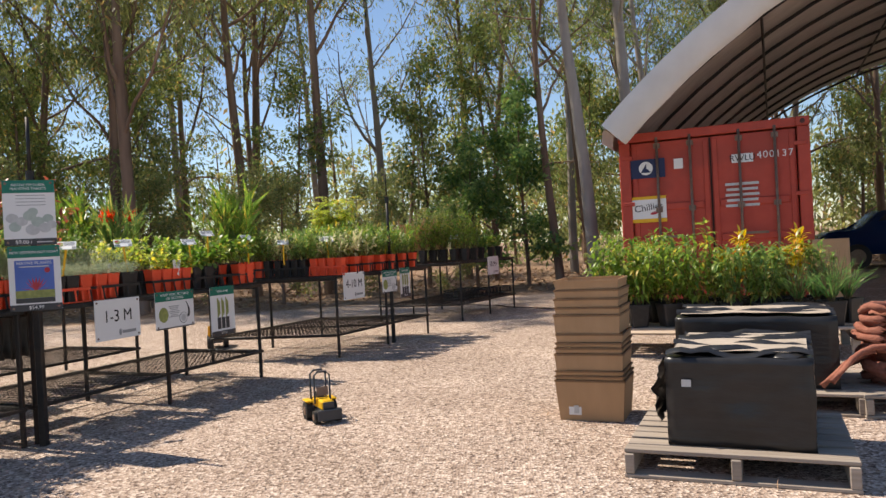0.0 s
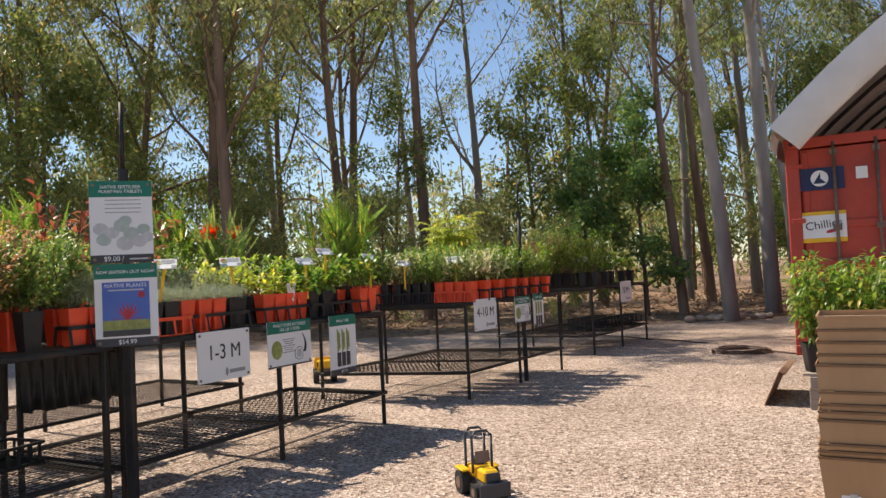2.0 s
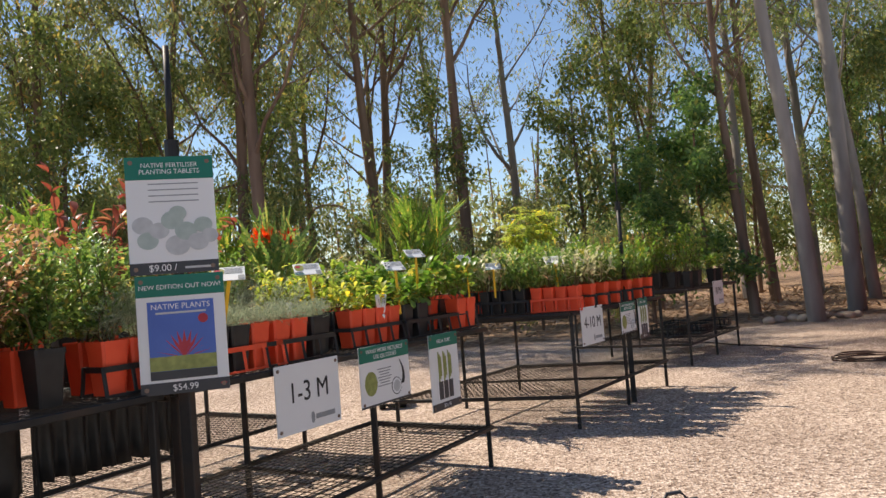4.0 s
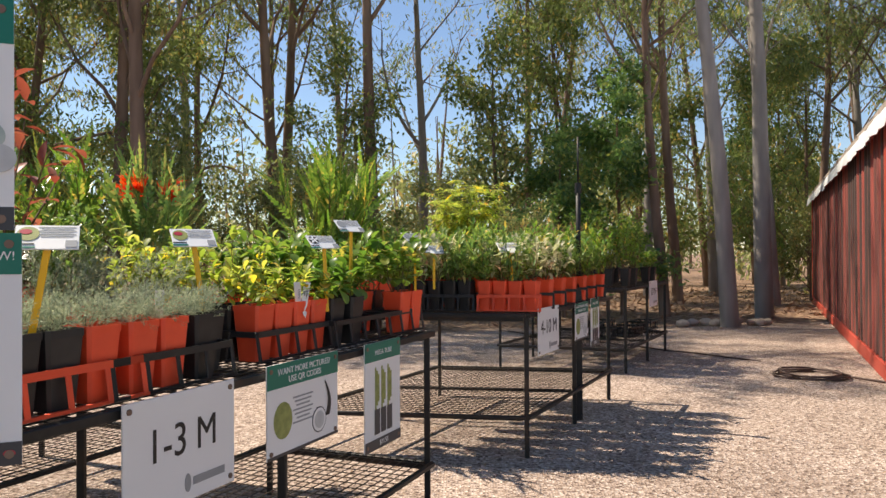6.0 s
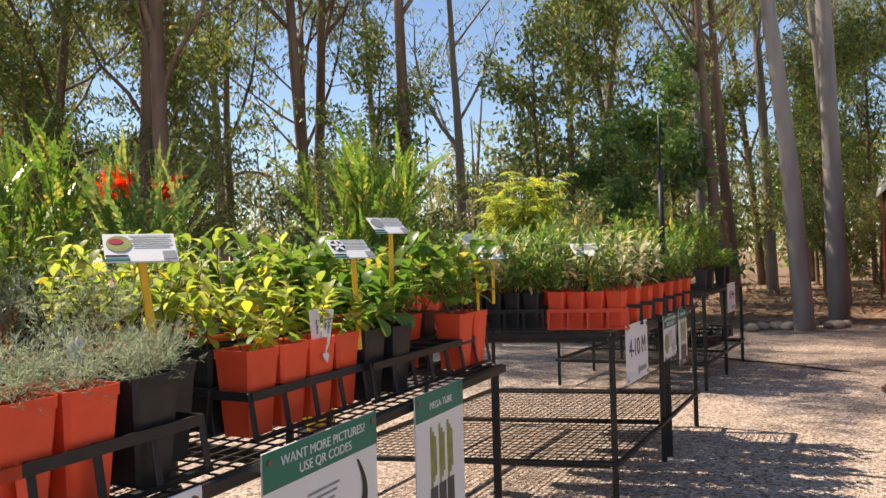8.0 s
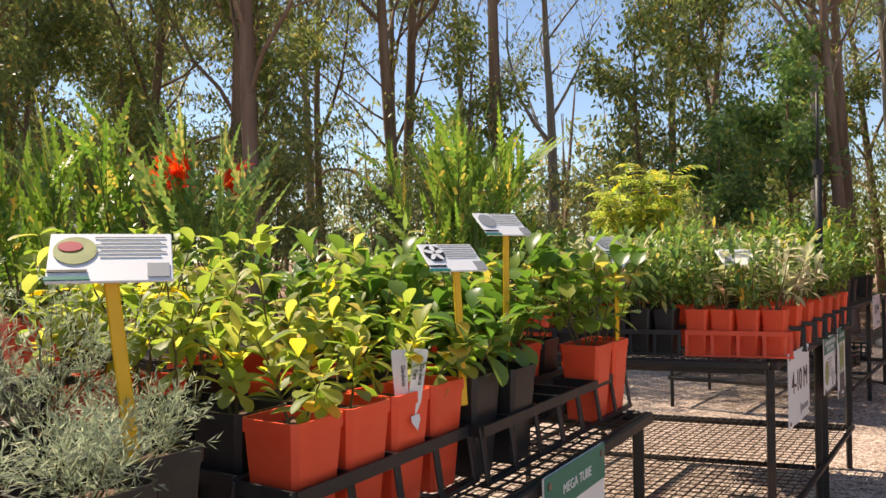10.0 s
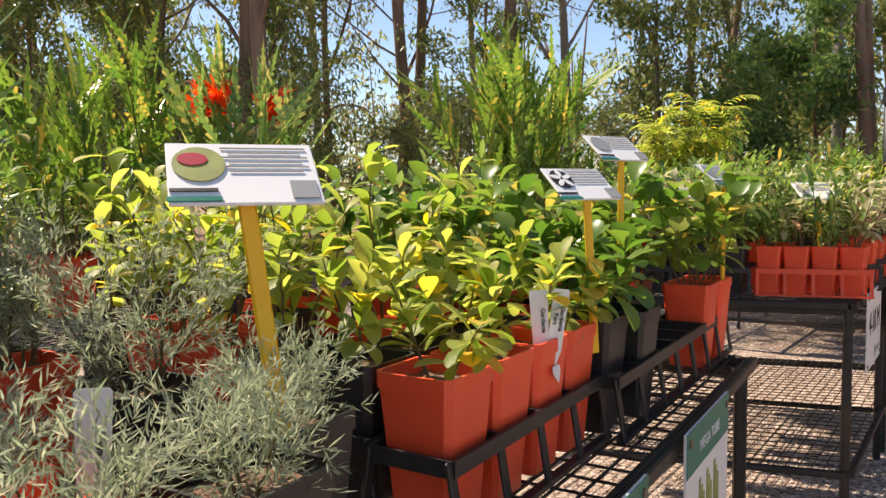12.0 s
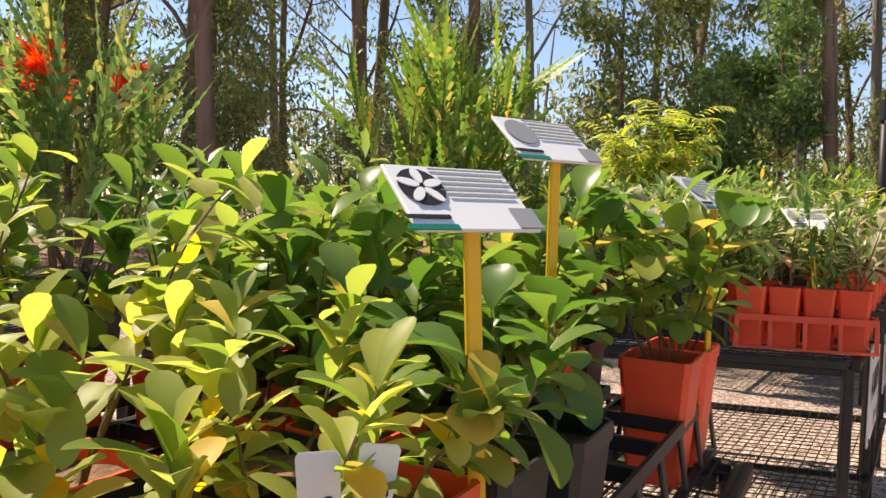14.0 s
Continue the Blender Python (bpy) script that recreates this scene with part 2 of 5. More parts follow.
def cyl(bm, a, b, r1, r2=None, seg=8):
    a, b = Vector(a), Vector(b)
    d = b - a
    m = Matrix.Translation((a + b) / 2) @ d.to_track_quat("Z", "Y").to_matrix().to_4x4()
    bmesh.ops.create_cone(bm, cap_ends=True, segments=seg, radius1=r1, radius2=r1 if r2 is None else r2, depth=d.length, matrix=m)
    return bm


def part(name, bm, material, parent=None, label="", smooth=False):
    me = bpy.data.meshes.new(name)
    bm.to_mesh(me)
    bm.free()
    me.materials.append(material)
    if smooth:
        me.polygons.foreach_set("use_smooth", [True] * len(me.polygons))
    ob = new(name, me)
    ob.parent = parent
    if label:
        ob["label"] = label
    return ob


def raw(name, verts, faces, material, parent=None, label="", smooth=False):
    me = bpy.data.meshes.new(name)
    me.from_pydata([tuple(v) for v in verts], [], faces)
    me.materials.append(material)
    if smooth:
        me.polygons.foreach_set("use_smooth", [True] * len(me.polygons))
    me.update()
    ob = new(name, me)
    ob.parent = parent
    if label:
        ob["label"] = label
    return ob


def thing(name, label, category, group="", kind="", m=None):
    ob = tagged(new(name), label, category, group, kind)
    ob.empty_display_size = 0.1
    if m is not None:
        ob.matrix_world = m
    return ob


def tube(V, F, pts, radii, seg=6):
    """A tapered tube along points, added to vertex and face lists."""
    rings = []
    for i, p in enumerate(pts):
        d = (pts[min(i + 1, len(pts) - 1)] - pts[max(i - 1, 0)]).normalized()
        a = d.orthogonal().normalized()
        c = d.cross(a)
        rings.append(len(V))
        for k in range(seg):
            t = 2 * math.pi * k / seg
            V.append(p + (a * math.cos(t) + c * math.sin(t)) * radii[i])
    for r0, r1 in zip(rings, rings[1:]):
        for k in range(seg):
            F.append((r0 + k, r0 + (k + 1) % seg, r1 + (k + 1) % seg, r1 + k))


def leaf(V, F, p, d, up, length, width, bend=0.2, broad=0.5, fine=False):
    """One leaf with a folded midrib and an outline of two or four stations a side."""
    d = d.normalized()
    s = d.cross(up)
    s = s.normalized() if s.length > 1e-4 else d.orthogonal().normalized()
    n = s.cross(d)
    i = len(V)
    w = width / 2
    st = ((0.14, 0.42), (0.38, 0.88 + 0.12 * (1 - broad)), (0.64, 0.70 + 0.3 * broad), (0.87, 0.22 + 0.42 * broad)) if fine else ((0.36, 1.0), (0.72, 0.45 + broad * 0.6))
    if fine and broad > 0.85:
        st = ((0.14, 0.26), (0.38, 0.66), (0.64, 1.0), (0.85, 0.86), (0.96, 0.50))
    V.append(p)
    for f, g in st:
        c = p + d * length * f + n * bend * length * (0.35 * f - 0.8 * f * f)
        lift = n * w * g * 0.32
        V.extend((c, c + s * w * g + lift, c - s * w * g + lift))
    V.append(p + d * length - n * bend * length * 0.45)
    F.extend(((i, i + 2, i + 1), (i, i + 1, i + 3)))
    for k in range(len(st) - 1):
        a = i + 1 + 3 * k
        F.extend(((a + 1, a + 4, a + 3, a), (a, a + 3, a + 5, a + 2)))
    a = i + 1 + 3 * (len(st) - 1)
    F.extend(((a + 1, a + 3, a), (a, a + 3, a + 2)))


def blade(V, F, p, d, side, length, width):
    """A narrow leaf of one folded quad."""
    i = len(V)
    m = p + d * length * 0.45
    V.extend((p, m + side * width / 2, p + d * length, m - side * width / 2))
    F.append((i, i + 1, i + 2, i + 3))


def rnd(rng, a, b):
    return a + (b - a) * rng.random()


def unit(rng):
    while True:
        v = Vector((rnd(rng, -1, 1), rnd(rng, -1, 1), rnd(rng, -1, 1)))
        if 0.05 < v.length < 1:
            return v.normalized()


def text(body, size, m, material, parent, name="lettering", label="", squash=1.0):
    cu = bpy.data.curves.new(name, "FONT")
    cu.body, cu.size, cu.align_x, cu.align_y = body, size, "CENTER", "CENTER"
    cu.extrude = 0.0006
    tmp = new("tmp_text", cu)
    me = bpy.data.meshes.new_from_object(tmp.evaluated_get(bpy.context.evaluated_depsgraph_get()))
    bpy.data.objects.remove(tmp)
    me.name = name
    me.materials.clear()
    me.materials.append(material)
    ob = new(name, me)
    ob.parent = parent
    ob.matrix_local = m @ Matrix.Diagonal((squash, 1, 1, 1))
    if label:
        ob["label"] = label
    return ob


# ---- ground ----
GZ = -0.05


def build_ground():
    V, F = [], []
    xs = [-400, -120, -40] + [-20 + i for i in range(41)] + [40, 120, 400]
    ys = [-400, -120, -30] + [-8 + i for i in range(49)] + [70, 150, 500]
    for y in ys:
        for x in xs:
            near = max(0.0, min(1.0, (abs(y - 6) - 9) / 6))
            V.append((x, y, GZ + (noise.noise((x * 0.21, y * 0.21, 3)) * 0.14 * near if abs(x) < 60 and abs(y) < 60 else 0)))
    for j in range(len(ys) - 1):
        for i in range(len(xs) - 1):
            a = j * len(xs) + i
            F.append((a, a + 1, a + len(xs) + 1, a + len(xs)))
    g = raw("ground", V, F, GROUND, smooth=True)
    tagged(g, "pinkish crushed gravel yard running into leaf litter under trees", "ground", kind="structure")


build_ground()


# ---- shipping container and shelter ----
CU, CV = Vector((0.931, -0.365, 0)), Vector((0.365, 0.931, 0))
CORNER = Vector((2.372, 11.12, GZ))
CM = Matrix(((CU.x, CV.x, 0, CORNER.x), (CU.y, CV.y, 0, CORNER.y), (0, 0, 1, CORNER.z), (0, 0, 0, 1)))


def build_container():
    c = thing("shipping_container", "long faded red steel shipping container with rust streaks", "container", m=CM)
    W, H, L = 2.44, 2.59, 12.19
    for side in (0, 1):
        # corrugated side wall, one folded sheet with thickness
        V, F = [], []
        n = 44
        pitch = (L - 0.3) / n
        prof = []
        for i in range(n):
            y0 = 0.15 + i * pitch
            prof += [(y0, 0.0), (y0 + pitch * 0.32, 0.0), (y0 + pitch * 0.5, 0.036), (y0 + pitch * 0.82, 0.036)]
        prof.append((L - 0.15, 0.0))
        x0, s = (0.02, 1) if side == 0 else (W - 0.02, -1)
        for y, dx in prof:
            V += [Vector((x0 + s * dx, y, 0.17)), Vector((x0 + s * dx, y, H - 0.06))]
        for i in range(len(prof) - 1):
            F.append((2 * i, 2 * i + 2, 2 * i + 3, 2 * i + 1))
        raw("side_wall", V, F, REDSIDE, c, "corrugated steel side with dark rust streaks")
        for z, h in ((0.08, 0.16), (H - 0.04, 0.08)):
            part("side_rail", box(bmesh.new(), (0.06, L - 0.3, h), (0.03 if side == 0 else W - 0.03, L / 2, z), bevel=0.006), RED, c)
        for y in (0.075, L - 0.075):
            part("corner_post", box(bmesh.new(), (0.15, 0.15, H - 0.24), (0.075 if side == 0 else W - 0.075, y, H / 2), bevel=0.012), RED, c)
            for z in (0.06, H - 0.06):
                bm = box(bmesh.new(), (0.165, 0.18, 0.12), (0.08 if side == 0 else W - 0.08, y, z), bevel=0.01)
                cas = part("corner_casting", bm, RED, c)
                # solid dark disc stands in for the shade inside the casting's hole
                part("casting_hole", cyl(bmesh.new(), (0.08 if side == 0 else W - 0.08, y - 0.094, z), (0.08 if side == 0 else W - 0.08, y - 0.08, z), 0.032, seg=12), SEAL, cas)
    for y in (0.06, L - 0.06):
        part("end_header", box(bmesh.new(), (W - 0.32, 0.1, 0.12), (W / 2, y, H - 0.06), bevel=0.008), RED, c)
        part("end_sill", box(bmesh.new(), (W - 0.32, 0.1, 0.14), (W / 2, y, 0.07), bevel=0.008), RED, c)
    part("roof_sheet", box(bmesh.new(), (W - 0.12, L - 0.1, 0.02), (W / 2, L / 2, H - 0.03)), RED, c)
    part("floor_deck", box(bmesh.new(), (W - 0.16, L - 0.2, 0.04), (W / 2, L / 2, 0.17)), RED, c)
    part("end_wall", box(bmesh.new(), (W - 0.3, 0.03, H - 0.26), (W / 2, L - 0.06, H / 2)), RED, c)
    for k in (0, 1):
        x0 = 0.16 + k * 1.065
        door = part("door", box(bmesh.new(), (1.05, 0.04, H - 0.28), (x0 + 0.525, 0.075, H / 2), bevel=0.005), RED, c)
        # pressed ribs that stand out from the door leaf
        zs = [0.16, 0.62, 1.08, 1.54, 2.44]
        for z0, z1 in zip(zs, zs[1:]):
            if z1 - z0 > 0.6:
                continue
            bm = box(bmesh.new(), (0.86, 0.03, 0.10), (x0 + 0.525, 0.048, z1), bevel=0.012)
            part("pressed_rib", bm, RED, door)
        for sx in (x0 + 0.05, x0 + 1.0):
            part("pressed_rib", box(bmesh.new(), (0.07, 0.022, H - 0.34), (sx, 0.05, H / 2), bevel=0.008), RED, door)
        part("door_seal", box(bmesh.new(), (0.02, 0.016, H - 0.3), (x0 + (1.057 if k == 0 else -0.006), 0.044, H / 2)), SEAL, door)
        for bx in (0.36, 0.80):
            bar = part("locking_bar", cyl(bmesh.new(), (x0 + bx, 0.01, 0.1), (x0 + bx, 0.01, H - 0.08), 0.019, seg=10), BAR, door, "dull steel locking bar", True)
            for z in (0.14, 0.75, 1.5, H - 0.2):
                part("bar_bracket", box(bmesh.new(), (0.09, 0.04, 0.07), (x0 + bx, 0.018, z), bevel=0.006), BAR, door)
            if bx == 0.36:
                part("bar_handle", box(bmesh.new(), (0.34, 0.015, 0.035), (x0 + bx + 0.15, -0.015, 1.12), bevel=0.004), BAR, door)
        for z in (0.35, 0.95, 1.6, 2.25):
            hx = 0.115 if k == 0 else W - 0.115
            part("door_hinge", box(bmesh.new(), (0.15, 0.03, 0.055), (hx, 0.0, z), bevel=0.006), RED, door)
    # stickers and lettering
    fm = lambda x, z, y=0.02: Matrix.Translation((x, y, z)) @ pose(0, 0, 0, 90)
    part("navy_sticker", box(bmesh.new(), (0.49, 0.004, 0.265), (0.375, 0.030, 2.085)), NAVY, c, "navy sticker with a white round emblem")
    bm = cyl(bmesh.new(), (0.36, 0.0255, 2.09), (0.36, 0.0275, 2.09), 0.095, seg=24)
    part("sticker_emblem", bm, WHITE, c)
    bm = bmesh.new()
    vs = [bm.verts.new(p) for p in ((0.29, 0.0235, 2.03), (0.37, 0.0235, 2.16), (0.37, 0.0235, 2.09), (0.43, 0.0235, 2.03))]
    bm.faces.new(vs)
    part("emblem_mark", bm, NAVY, c)
    part("white_patch", box(bmesh.new(), (0.12, 0.004, 0.14), (0.80, 0.030, 2.12)), WHITE, c, "small white square sticker")
    part("advert_border", box(bmesh.new(), (0.47, 0.004, 0.365), (0.38, 0.030, 1.515)), YELLOW, c)
    sign = part("advert_sign", box(bmesh.new(), (0.47, 0.006, 0.27), (0.38, 0.026, 1.52)), WHITE, c, "white and yellow chillies sign")
    text("Chillies", 0.135, fm(0.375, 1.54, 0.0215) @ pose(0, 0, 0, 0, 0, 6), INK, sign)
    bm = bmesh.new()
    bmesh.ops.create_uvsphere(bm, u_segments=10, v_segments=6, radius=1, matrix=Matrix.Translation((0.45, 0.022, 1.46)) @ pose(0, 0, 0, 0, -12) @ Matrix.Diagonal((0.06, 0.003, 0.02, 1)))
    part("chilli_picture", bm, REDP, sign)
    plate = part("code_plate", box(bmesh.new(), (0.27, 0.004, 0.115), (1.62, 0.030, 2.12)), WHITE, c)
    text("RWLU", 0.115, fm(1.62, 2.12, 0.026), INK, plate)
    for i, ch in enumerate("400137"):
        text(ch, 0.13, fm(1.83 + 0.076 * i, 2.14, 0.032), WHITE, c, "container_digit")
    for i in range(5):
        part("stencilled_line", box(bmesh.new(), (0.42 - 0.03 * (i % 2), 0.003, 0.035), (1.60, 0.032, 1.78 - i * 0.072)), PAPER, c, "faded white stencilled data line")
    return c


build_container()


def build_shelter():
    s = thing("fabric_shelter", "large arched shelter of pale fabric on steel hoops over the container", "shelter", m=CM)
    R, half = 9.8, radians(46)
    span = 2 * R * math.sin(half)
    cx, cz = -0.04 + span / 2, 2.62 - R * math.cos(half)

    def at(a, y, r=R):
        return Vector((cx + r * math.sin(a), y, cz + r * math.cos(a)))
    y0, y1 = -0.7, 12.4
    V, F = [], []
    na, ny = 40, 46
    for j in range(ny + 1):
        y = y0 + (y1 - y0) * j / ny
        for i in range(na + 1):
            a = -half + 2 * half * i / na
            sag = 0.05 * math.sin(j / ny * 10 * math.pi) ** 2 + 0.015 * noise.noise((i * 0.7, j * 0.8, 1))
            V.append(at(a, y, R + 0.03 - sag))
    for j in range(ny):
        for i in range(na):
            k = j * (na + 1) + i
            F.append((k, k + 1, k + na + 2, k + na + 1))
    cov = raw("fabric_cover", V, F, FABRIC_SHADED, s, "white woven cover, coloured brown for the shade beneath", True)
    so = cov.modifiers.new("thick", "SOLIDIFY")
    so.thickness = 0.008
    # loose white hem that hangs over the container's edge
    V, F = [], []
    for j in range(60):
        y = y0 + (y1 - y0) * j / 59
        p = at(-half, y)
        w = 0.03 * noise.noise((j * 0.6, 0, 5))
        V += [p + Vector((0.06, 0, 0.06)), p + Vector((-0.03 + w, 0, -0.06)), p + Vector((-0.05 + w * 2, 0, -0.22 - 0.05 * noise.noise((j * 0.5, 2, 2))))]
    for j in range(59):
        for i in range(2):
            k = 3 * j + i
            F.append((k, k + 1, k + 4, k + 3))
    raw("side_hem", V, F, FABRIC, s, "torn pale fabric hem", True)
    # front hem band, wider and white
    V, F = [], []
    for i in range(na + 1):
        a = -half + 2 * half * i / na
        w = 0.02 * noise.noise((i * 0.9, 4, 0))
        V += [at(a, y0 - 0.02, R + 0.05), at(a, y0 - 0.04, R - 0.30 + w), at(a, y0 + 0.10, R - 0.35 + w)]
    for i in range(na):
        for q in range(2):
            k = 3 * i + q
            F.append((k, k + 1, k + 4, k + 3))
    raw("front_hem", V, F, FABRIC, s, "white folded front edge", True)
    for j in range(11):
        y = y0 + 0.08 + j * (y1 - y0 - 0.16) / 10
        V, F = [], []
        tube(V, F, [at(-half + 2 * half * i / 24, y, R - 0.06) for i in range(25)], [0.03] * 25, 6)
        raw("steel_hoop", V, F, STEEL, s, smooth=True)
    for a in (-0.55, -0.3, 0.0, 0.3, 0.55):
        V, F = [], []
        tube(V, F, [at(a, y0 + 0.1, R - 0.1), at(a, y1 - 0.1, R - 0.1)], [0.022] * 2, 6)
        raw("purlin", V, F, STEEL, s)
    for j in range(6):
        y = y0 + 0.1 + j * (y1 - y0 - 0.2) / 5
        part("side_post", cyl(bmesh.new(), (cx + R * math.sin(half) - 0.03, y, 0), (cx + R * math.sin(half) - 0.03, y, 2.62), 0.05), STEEL, s)
    # timber base rail on the container roof
    part("base_rail", box(bmesh.new(), (0.10, y1 - y0, 0.05), (0.0, (y0 + y1) / 2, 2.615)), PALLETW, s)


# opaque white cover; the streaky brown shade of its underside is in the colour
FABRIC_SHADED = mat("shade_tinted_shelter_fabric", (0.42, 0.37, 0.33), (0.62, 0.57, 0.52), 5, 0.75, 0, 0.1, (0.15, 1, 1))
build_shelter()

# ---- trees ----
def tree_mesh(seed, height, trunk_r, lean, leaf_m, bark, fork=0.5, spread=0.32, n_leaf=21, leaf_len=0.19, leaf_w=0.045, low=0.35, limbs=9, hang=0.75, crown_r=0.42):
    rng = random.Random(seed)
    TV, TF, LV, LF = [], [], [], []

    def branch(p, d, length, r, level):
        n = 5 if level else 9
        pts, rad = [p.copy()], [r]
        for i in range(1, n + 1):
            d = (d + unit(rng) * (0.035 if level == 0 else 0.24) + Vector((0, 0, 0.04 if level else 0.02))).normalized()
            pts.append(pts[-1] + d * length / n)
            rad.append(r * (1 - 0.72 * i / n))
        tube(TV, TF, pts, rad, 9 if level == 0 else 5 if level == 1 else 3)
        return pts, rad, d

    def clump(p, size, count):
        for _ in range(count):
            o = unit(rng) * size * rng.random() ** 0.5
            o.z *= 0.8
            d = (unit(rng) + Vector((0, 0, -hang * 1.6))).normalized()
            s = d.cross(unit(rng)).normalized()
            blade(LV, LF, p + o, d, s, leaf_len * rnd(rng, 0.6, 1.3), leaf_w * rnd(rng, 0.7, 1.3))
    pts, rad, d = branch(Vector((0, 0, -0.15)), Vector((lean[0], lean[1], 1)).normalized(), height * 0.86, trunk_r, 0)
    for i in range(limbs):
        f = low + (1 - low) * (i + rng.random() * 0.8) / limbs
        k = min(len(pts) - 2, int(f * (len(pts) - 1)))
        u = f * (len(pts) - 1) - k
        p = pts[k].lerp(pts[k + 1], min(1, max(0, u)))
        ang = rng.random() * 6.283 + i * 2.4
        dd = Vector((math.cos(ang), math.sin(ang), rnd(rng, 0.5, 1.4))).normalized()
        q, qr, e = branch(p, dd, height * spread * rnd(rng, 0.6, 1.1) * (1.15 - 0.5 * f), rad[k] * rnd(rng, 0.35, 0.6), 1)
        for j in (2, 3, 4, 5):
            for _ in range(2):
                dd2 = (e + unit(rng) * 0.9).normalized()
                z, zr, _e = branch(q[j], dd2, height * spread * rnd(rng, 0.22, 0.42), qr[j] * 0.55, 2)
                for t in (2, 4, 5):
                    clump(z[t], crown_r * rnd(rng, 0.6, 1.2), n_leaf)
    z, zr, _e = branch(pts[-1], d, height * 0.14, rad[-1], 1)
    for t in (2, 3, 4, 5):
        clump(z[t], crown_r, n_leaf * 2)
    return TV, TF, LV, LF


def make_tree(name, label, m, leaf_m, bark, *a, **k):
    t = thing(name, label, "tree", "trees round the yard", m=m)
    TV, TF, LV, LF = tree_mesh(a[0], a[1], a[2], a[3], leaf_m, bark, **k)
    raw("trunk", TV, TF, bark, t, smooth=True)
    raw("crown", LV, LF, leaf_m, t)
    return t


GUM_LABEL = "tall slender gum tree with pale bark and drooping leaves"
gums = []
gums.append(make_tree("gum_tree", "pale grey gum tree with a smooth straight trunk", pose(2.92, 16.95, GZ), L_GUM, BARK, 1, 15.0, 0.16, (-0.022, 0.0), low=0.5, limbs=11))
gums.append(make_tree("gum_tree", "pale grey gum tree with a smooth leaning trunk", pose(4.15, 18.6, GZ), L_GUM2, BARK, 2, 16.0, 0.18, (-0.05, 0.0), low=0.45, limbs=12))
gums.append(make_tree("gum_tree", "brown-barked gum tree with a forked crown", pose(-7.0, 16.4, GZ), L_GUM2, BARK2, 3, 14.0, 0.16, (-0.05, 0), low=0.3, limbs=15, n_leaf=30, crown_r=0.5))
gums.append(make_tree("gum_tree", "slim grey-brown gum tree with a high thin crown", pose(-5.75, 20.7, GZ), L_GUM, BARK2, 4, 15.0, 0.16, (-0.05, 0.02), low=0.42, limbs=11))
gums.append(make_tree("gum_tree", "pale gum tree with bare twisted upper limbs", pose(-2.95, 27.3, GZ), L_GUM2, BARK, 5, 13.0, 0.19, (-0.03, 0), low=0.35, limbs=10, n_leaf=7, spread=0.42))
gums.append(make_tree("gum_tree", "olive gum tree with long hanging sprays of leaves", pose(0.9, 25.7, GZ), L_GUM2, BARK2, 6, 14.0, 0.13, (0.03, 0), low=0.25, limbs=15, n_leaf=30, crown_r=0.5))
bushes = []
bushes.append(make_tree("bushy_tree", "dark green bushy young tree with dense foliage", pose(1.6, 19.5, GZ), L_DARK, BARK2, 11, 5.2, 0.06, (0, 0), low=0.12, limbs=13, n_leaf=20, leaf_len=0.15, leaf_w=0.06, hang=0.3, spread=0.26, crown_r=0.36))
bushes.append(make_tree("bushy_tree", "leafy mid-green understorey tree", pose(-1.0, 20.5, GZ), L_GUM, BARK2, 12, 6.6, 0.07, (0.03, 0), low=0.15, limbs=13, n_leaf=17, leaf_len=0.16, leaf_w=0.055, hang=0.5, spread=0.26))
bushes.append(make_tree("bushy_tree", "olive-green dense shrub tree", pose(-8.5, 19.5, GZ), L_GUM, BARK2, 13, 8.0, 0.09, (0.02, 0), low=0.12, limbs=16, n_leaf=20, leaf_len=0.16, leaf_w=0.05, hang=0.6, spread=0.3, crown_r=0.5))
bushes.append(make_tree("bushy_tree", "yellow-green low wattle shrub", pose(-4.2, 17.5, GZ), L_GUM2, BARK2, 14, 3.0, 0.04, (0.02, 0), low=0.08, limbs=12, n_leaf=20, leaf_len=0.11, leaf_w=0.035, hang=0.3, spread=0.4, crown_r=0.28))
rng = random.Random(5)


def plant_copy(ob, x, y, s, rz):
    c = copy_thing(ob, pose(x, y, GZ, 0, 0, rz))
    c.scale = (s, s, s * rnd(rng, 0.92, 1.12))
    return c


# the nearer trees, one by one
for k, x, y, s in ((3, -6.35, 22.4, 1.0), (3, -3.67, 20.25, 1.0), (0, 3.5, 25.2, 0.95), (3, 3.75, 23.1, 0.9), (1, 5.8, 26.6, 0.95), (0, 5.5, 21.4, 0.85), (3, 8.3, 25.6, 0.9),
                   (2, -8.8, 18.6, 1.0), (2, -14.5, 20.0, 1.1), (5, -9.2, 25.0, 1.0), (1, 11.0, 28.0, 0.9), (3, 14.0, 26.0, 0.9),
                   (5, -17.0, 24.0, 1.1), (1, -11.0, 29.0, 1.0), (0, -6.0, 31.0, 1.0), (5, 17.5, 23.0, 1.0), (0, 20.0, 30.0, 1.0), (5, 14.0, 34.0, 1.1), (2, -18.5, 17.0, 1.0),
                   (3, 0.03, 24.5, 0.8), (3, 2.35, 19.0, 0.75), (5, 7.0, 31.0, 1.1), (3, 12.3, 23.0, 0.8),
                   (5, -7.6, 27.5, 1.1), (5, -11.4, 19.8, 1.0), (5, -15.6, 14.0, 1.0), (5, 10.2, 24.5, 0.95), (5, 18.0, 27.0, 1.1)):
    plant_copy(gums[k], x, y, s, rng.random() * 360)
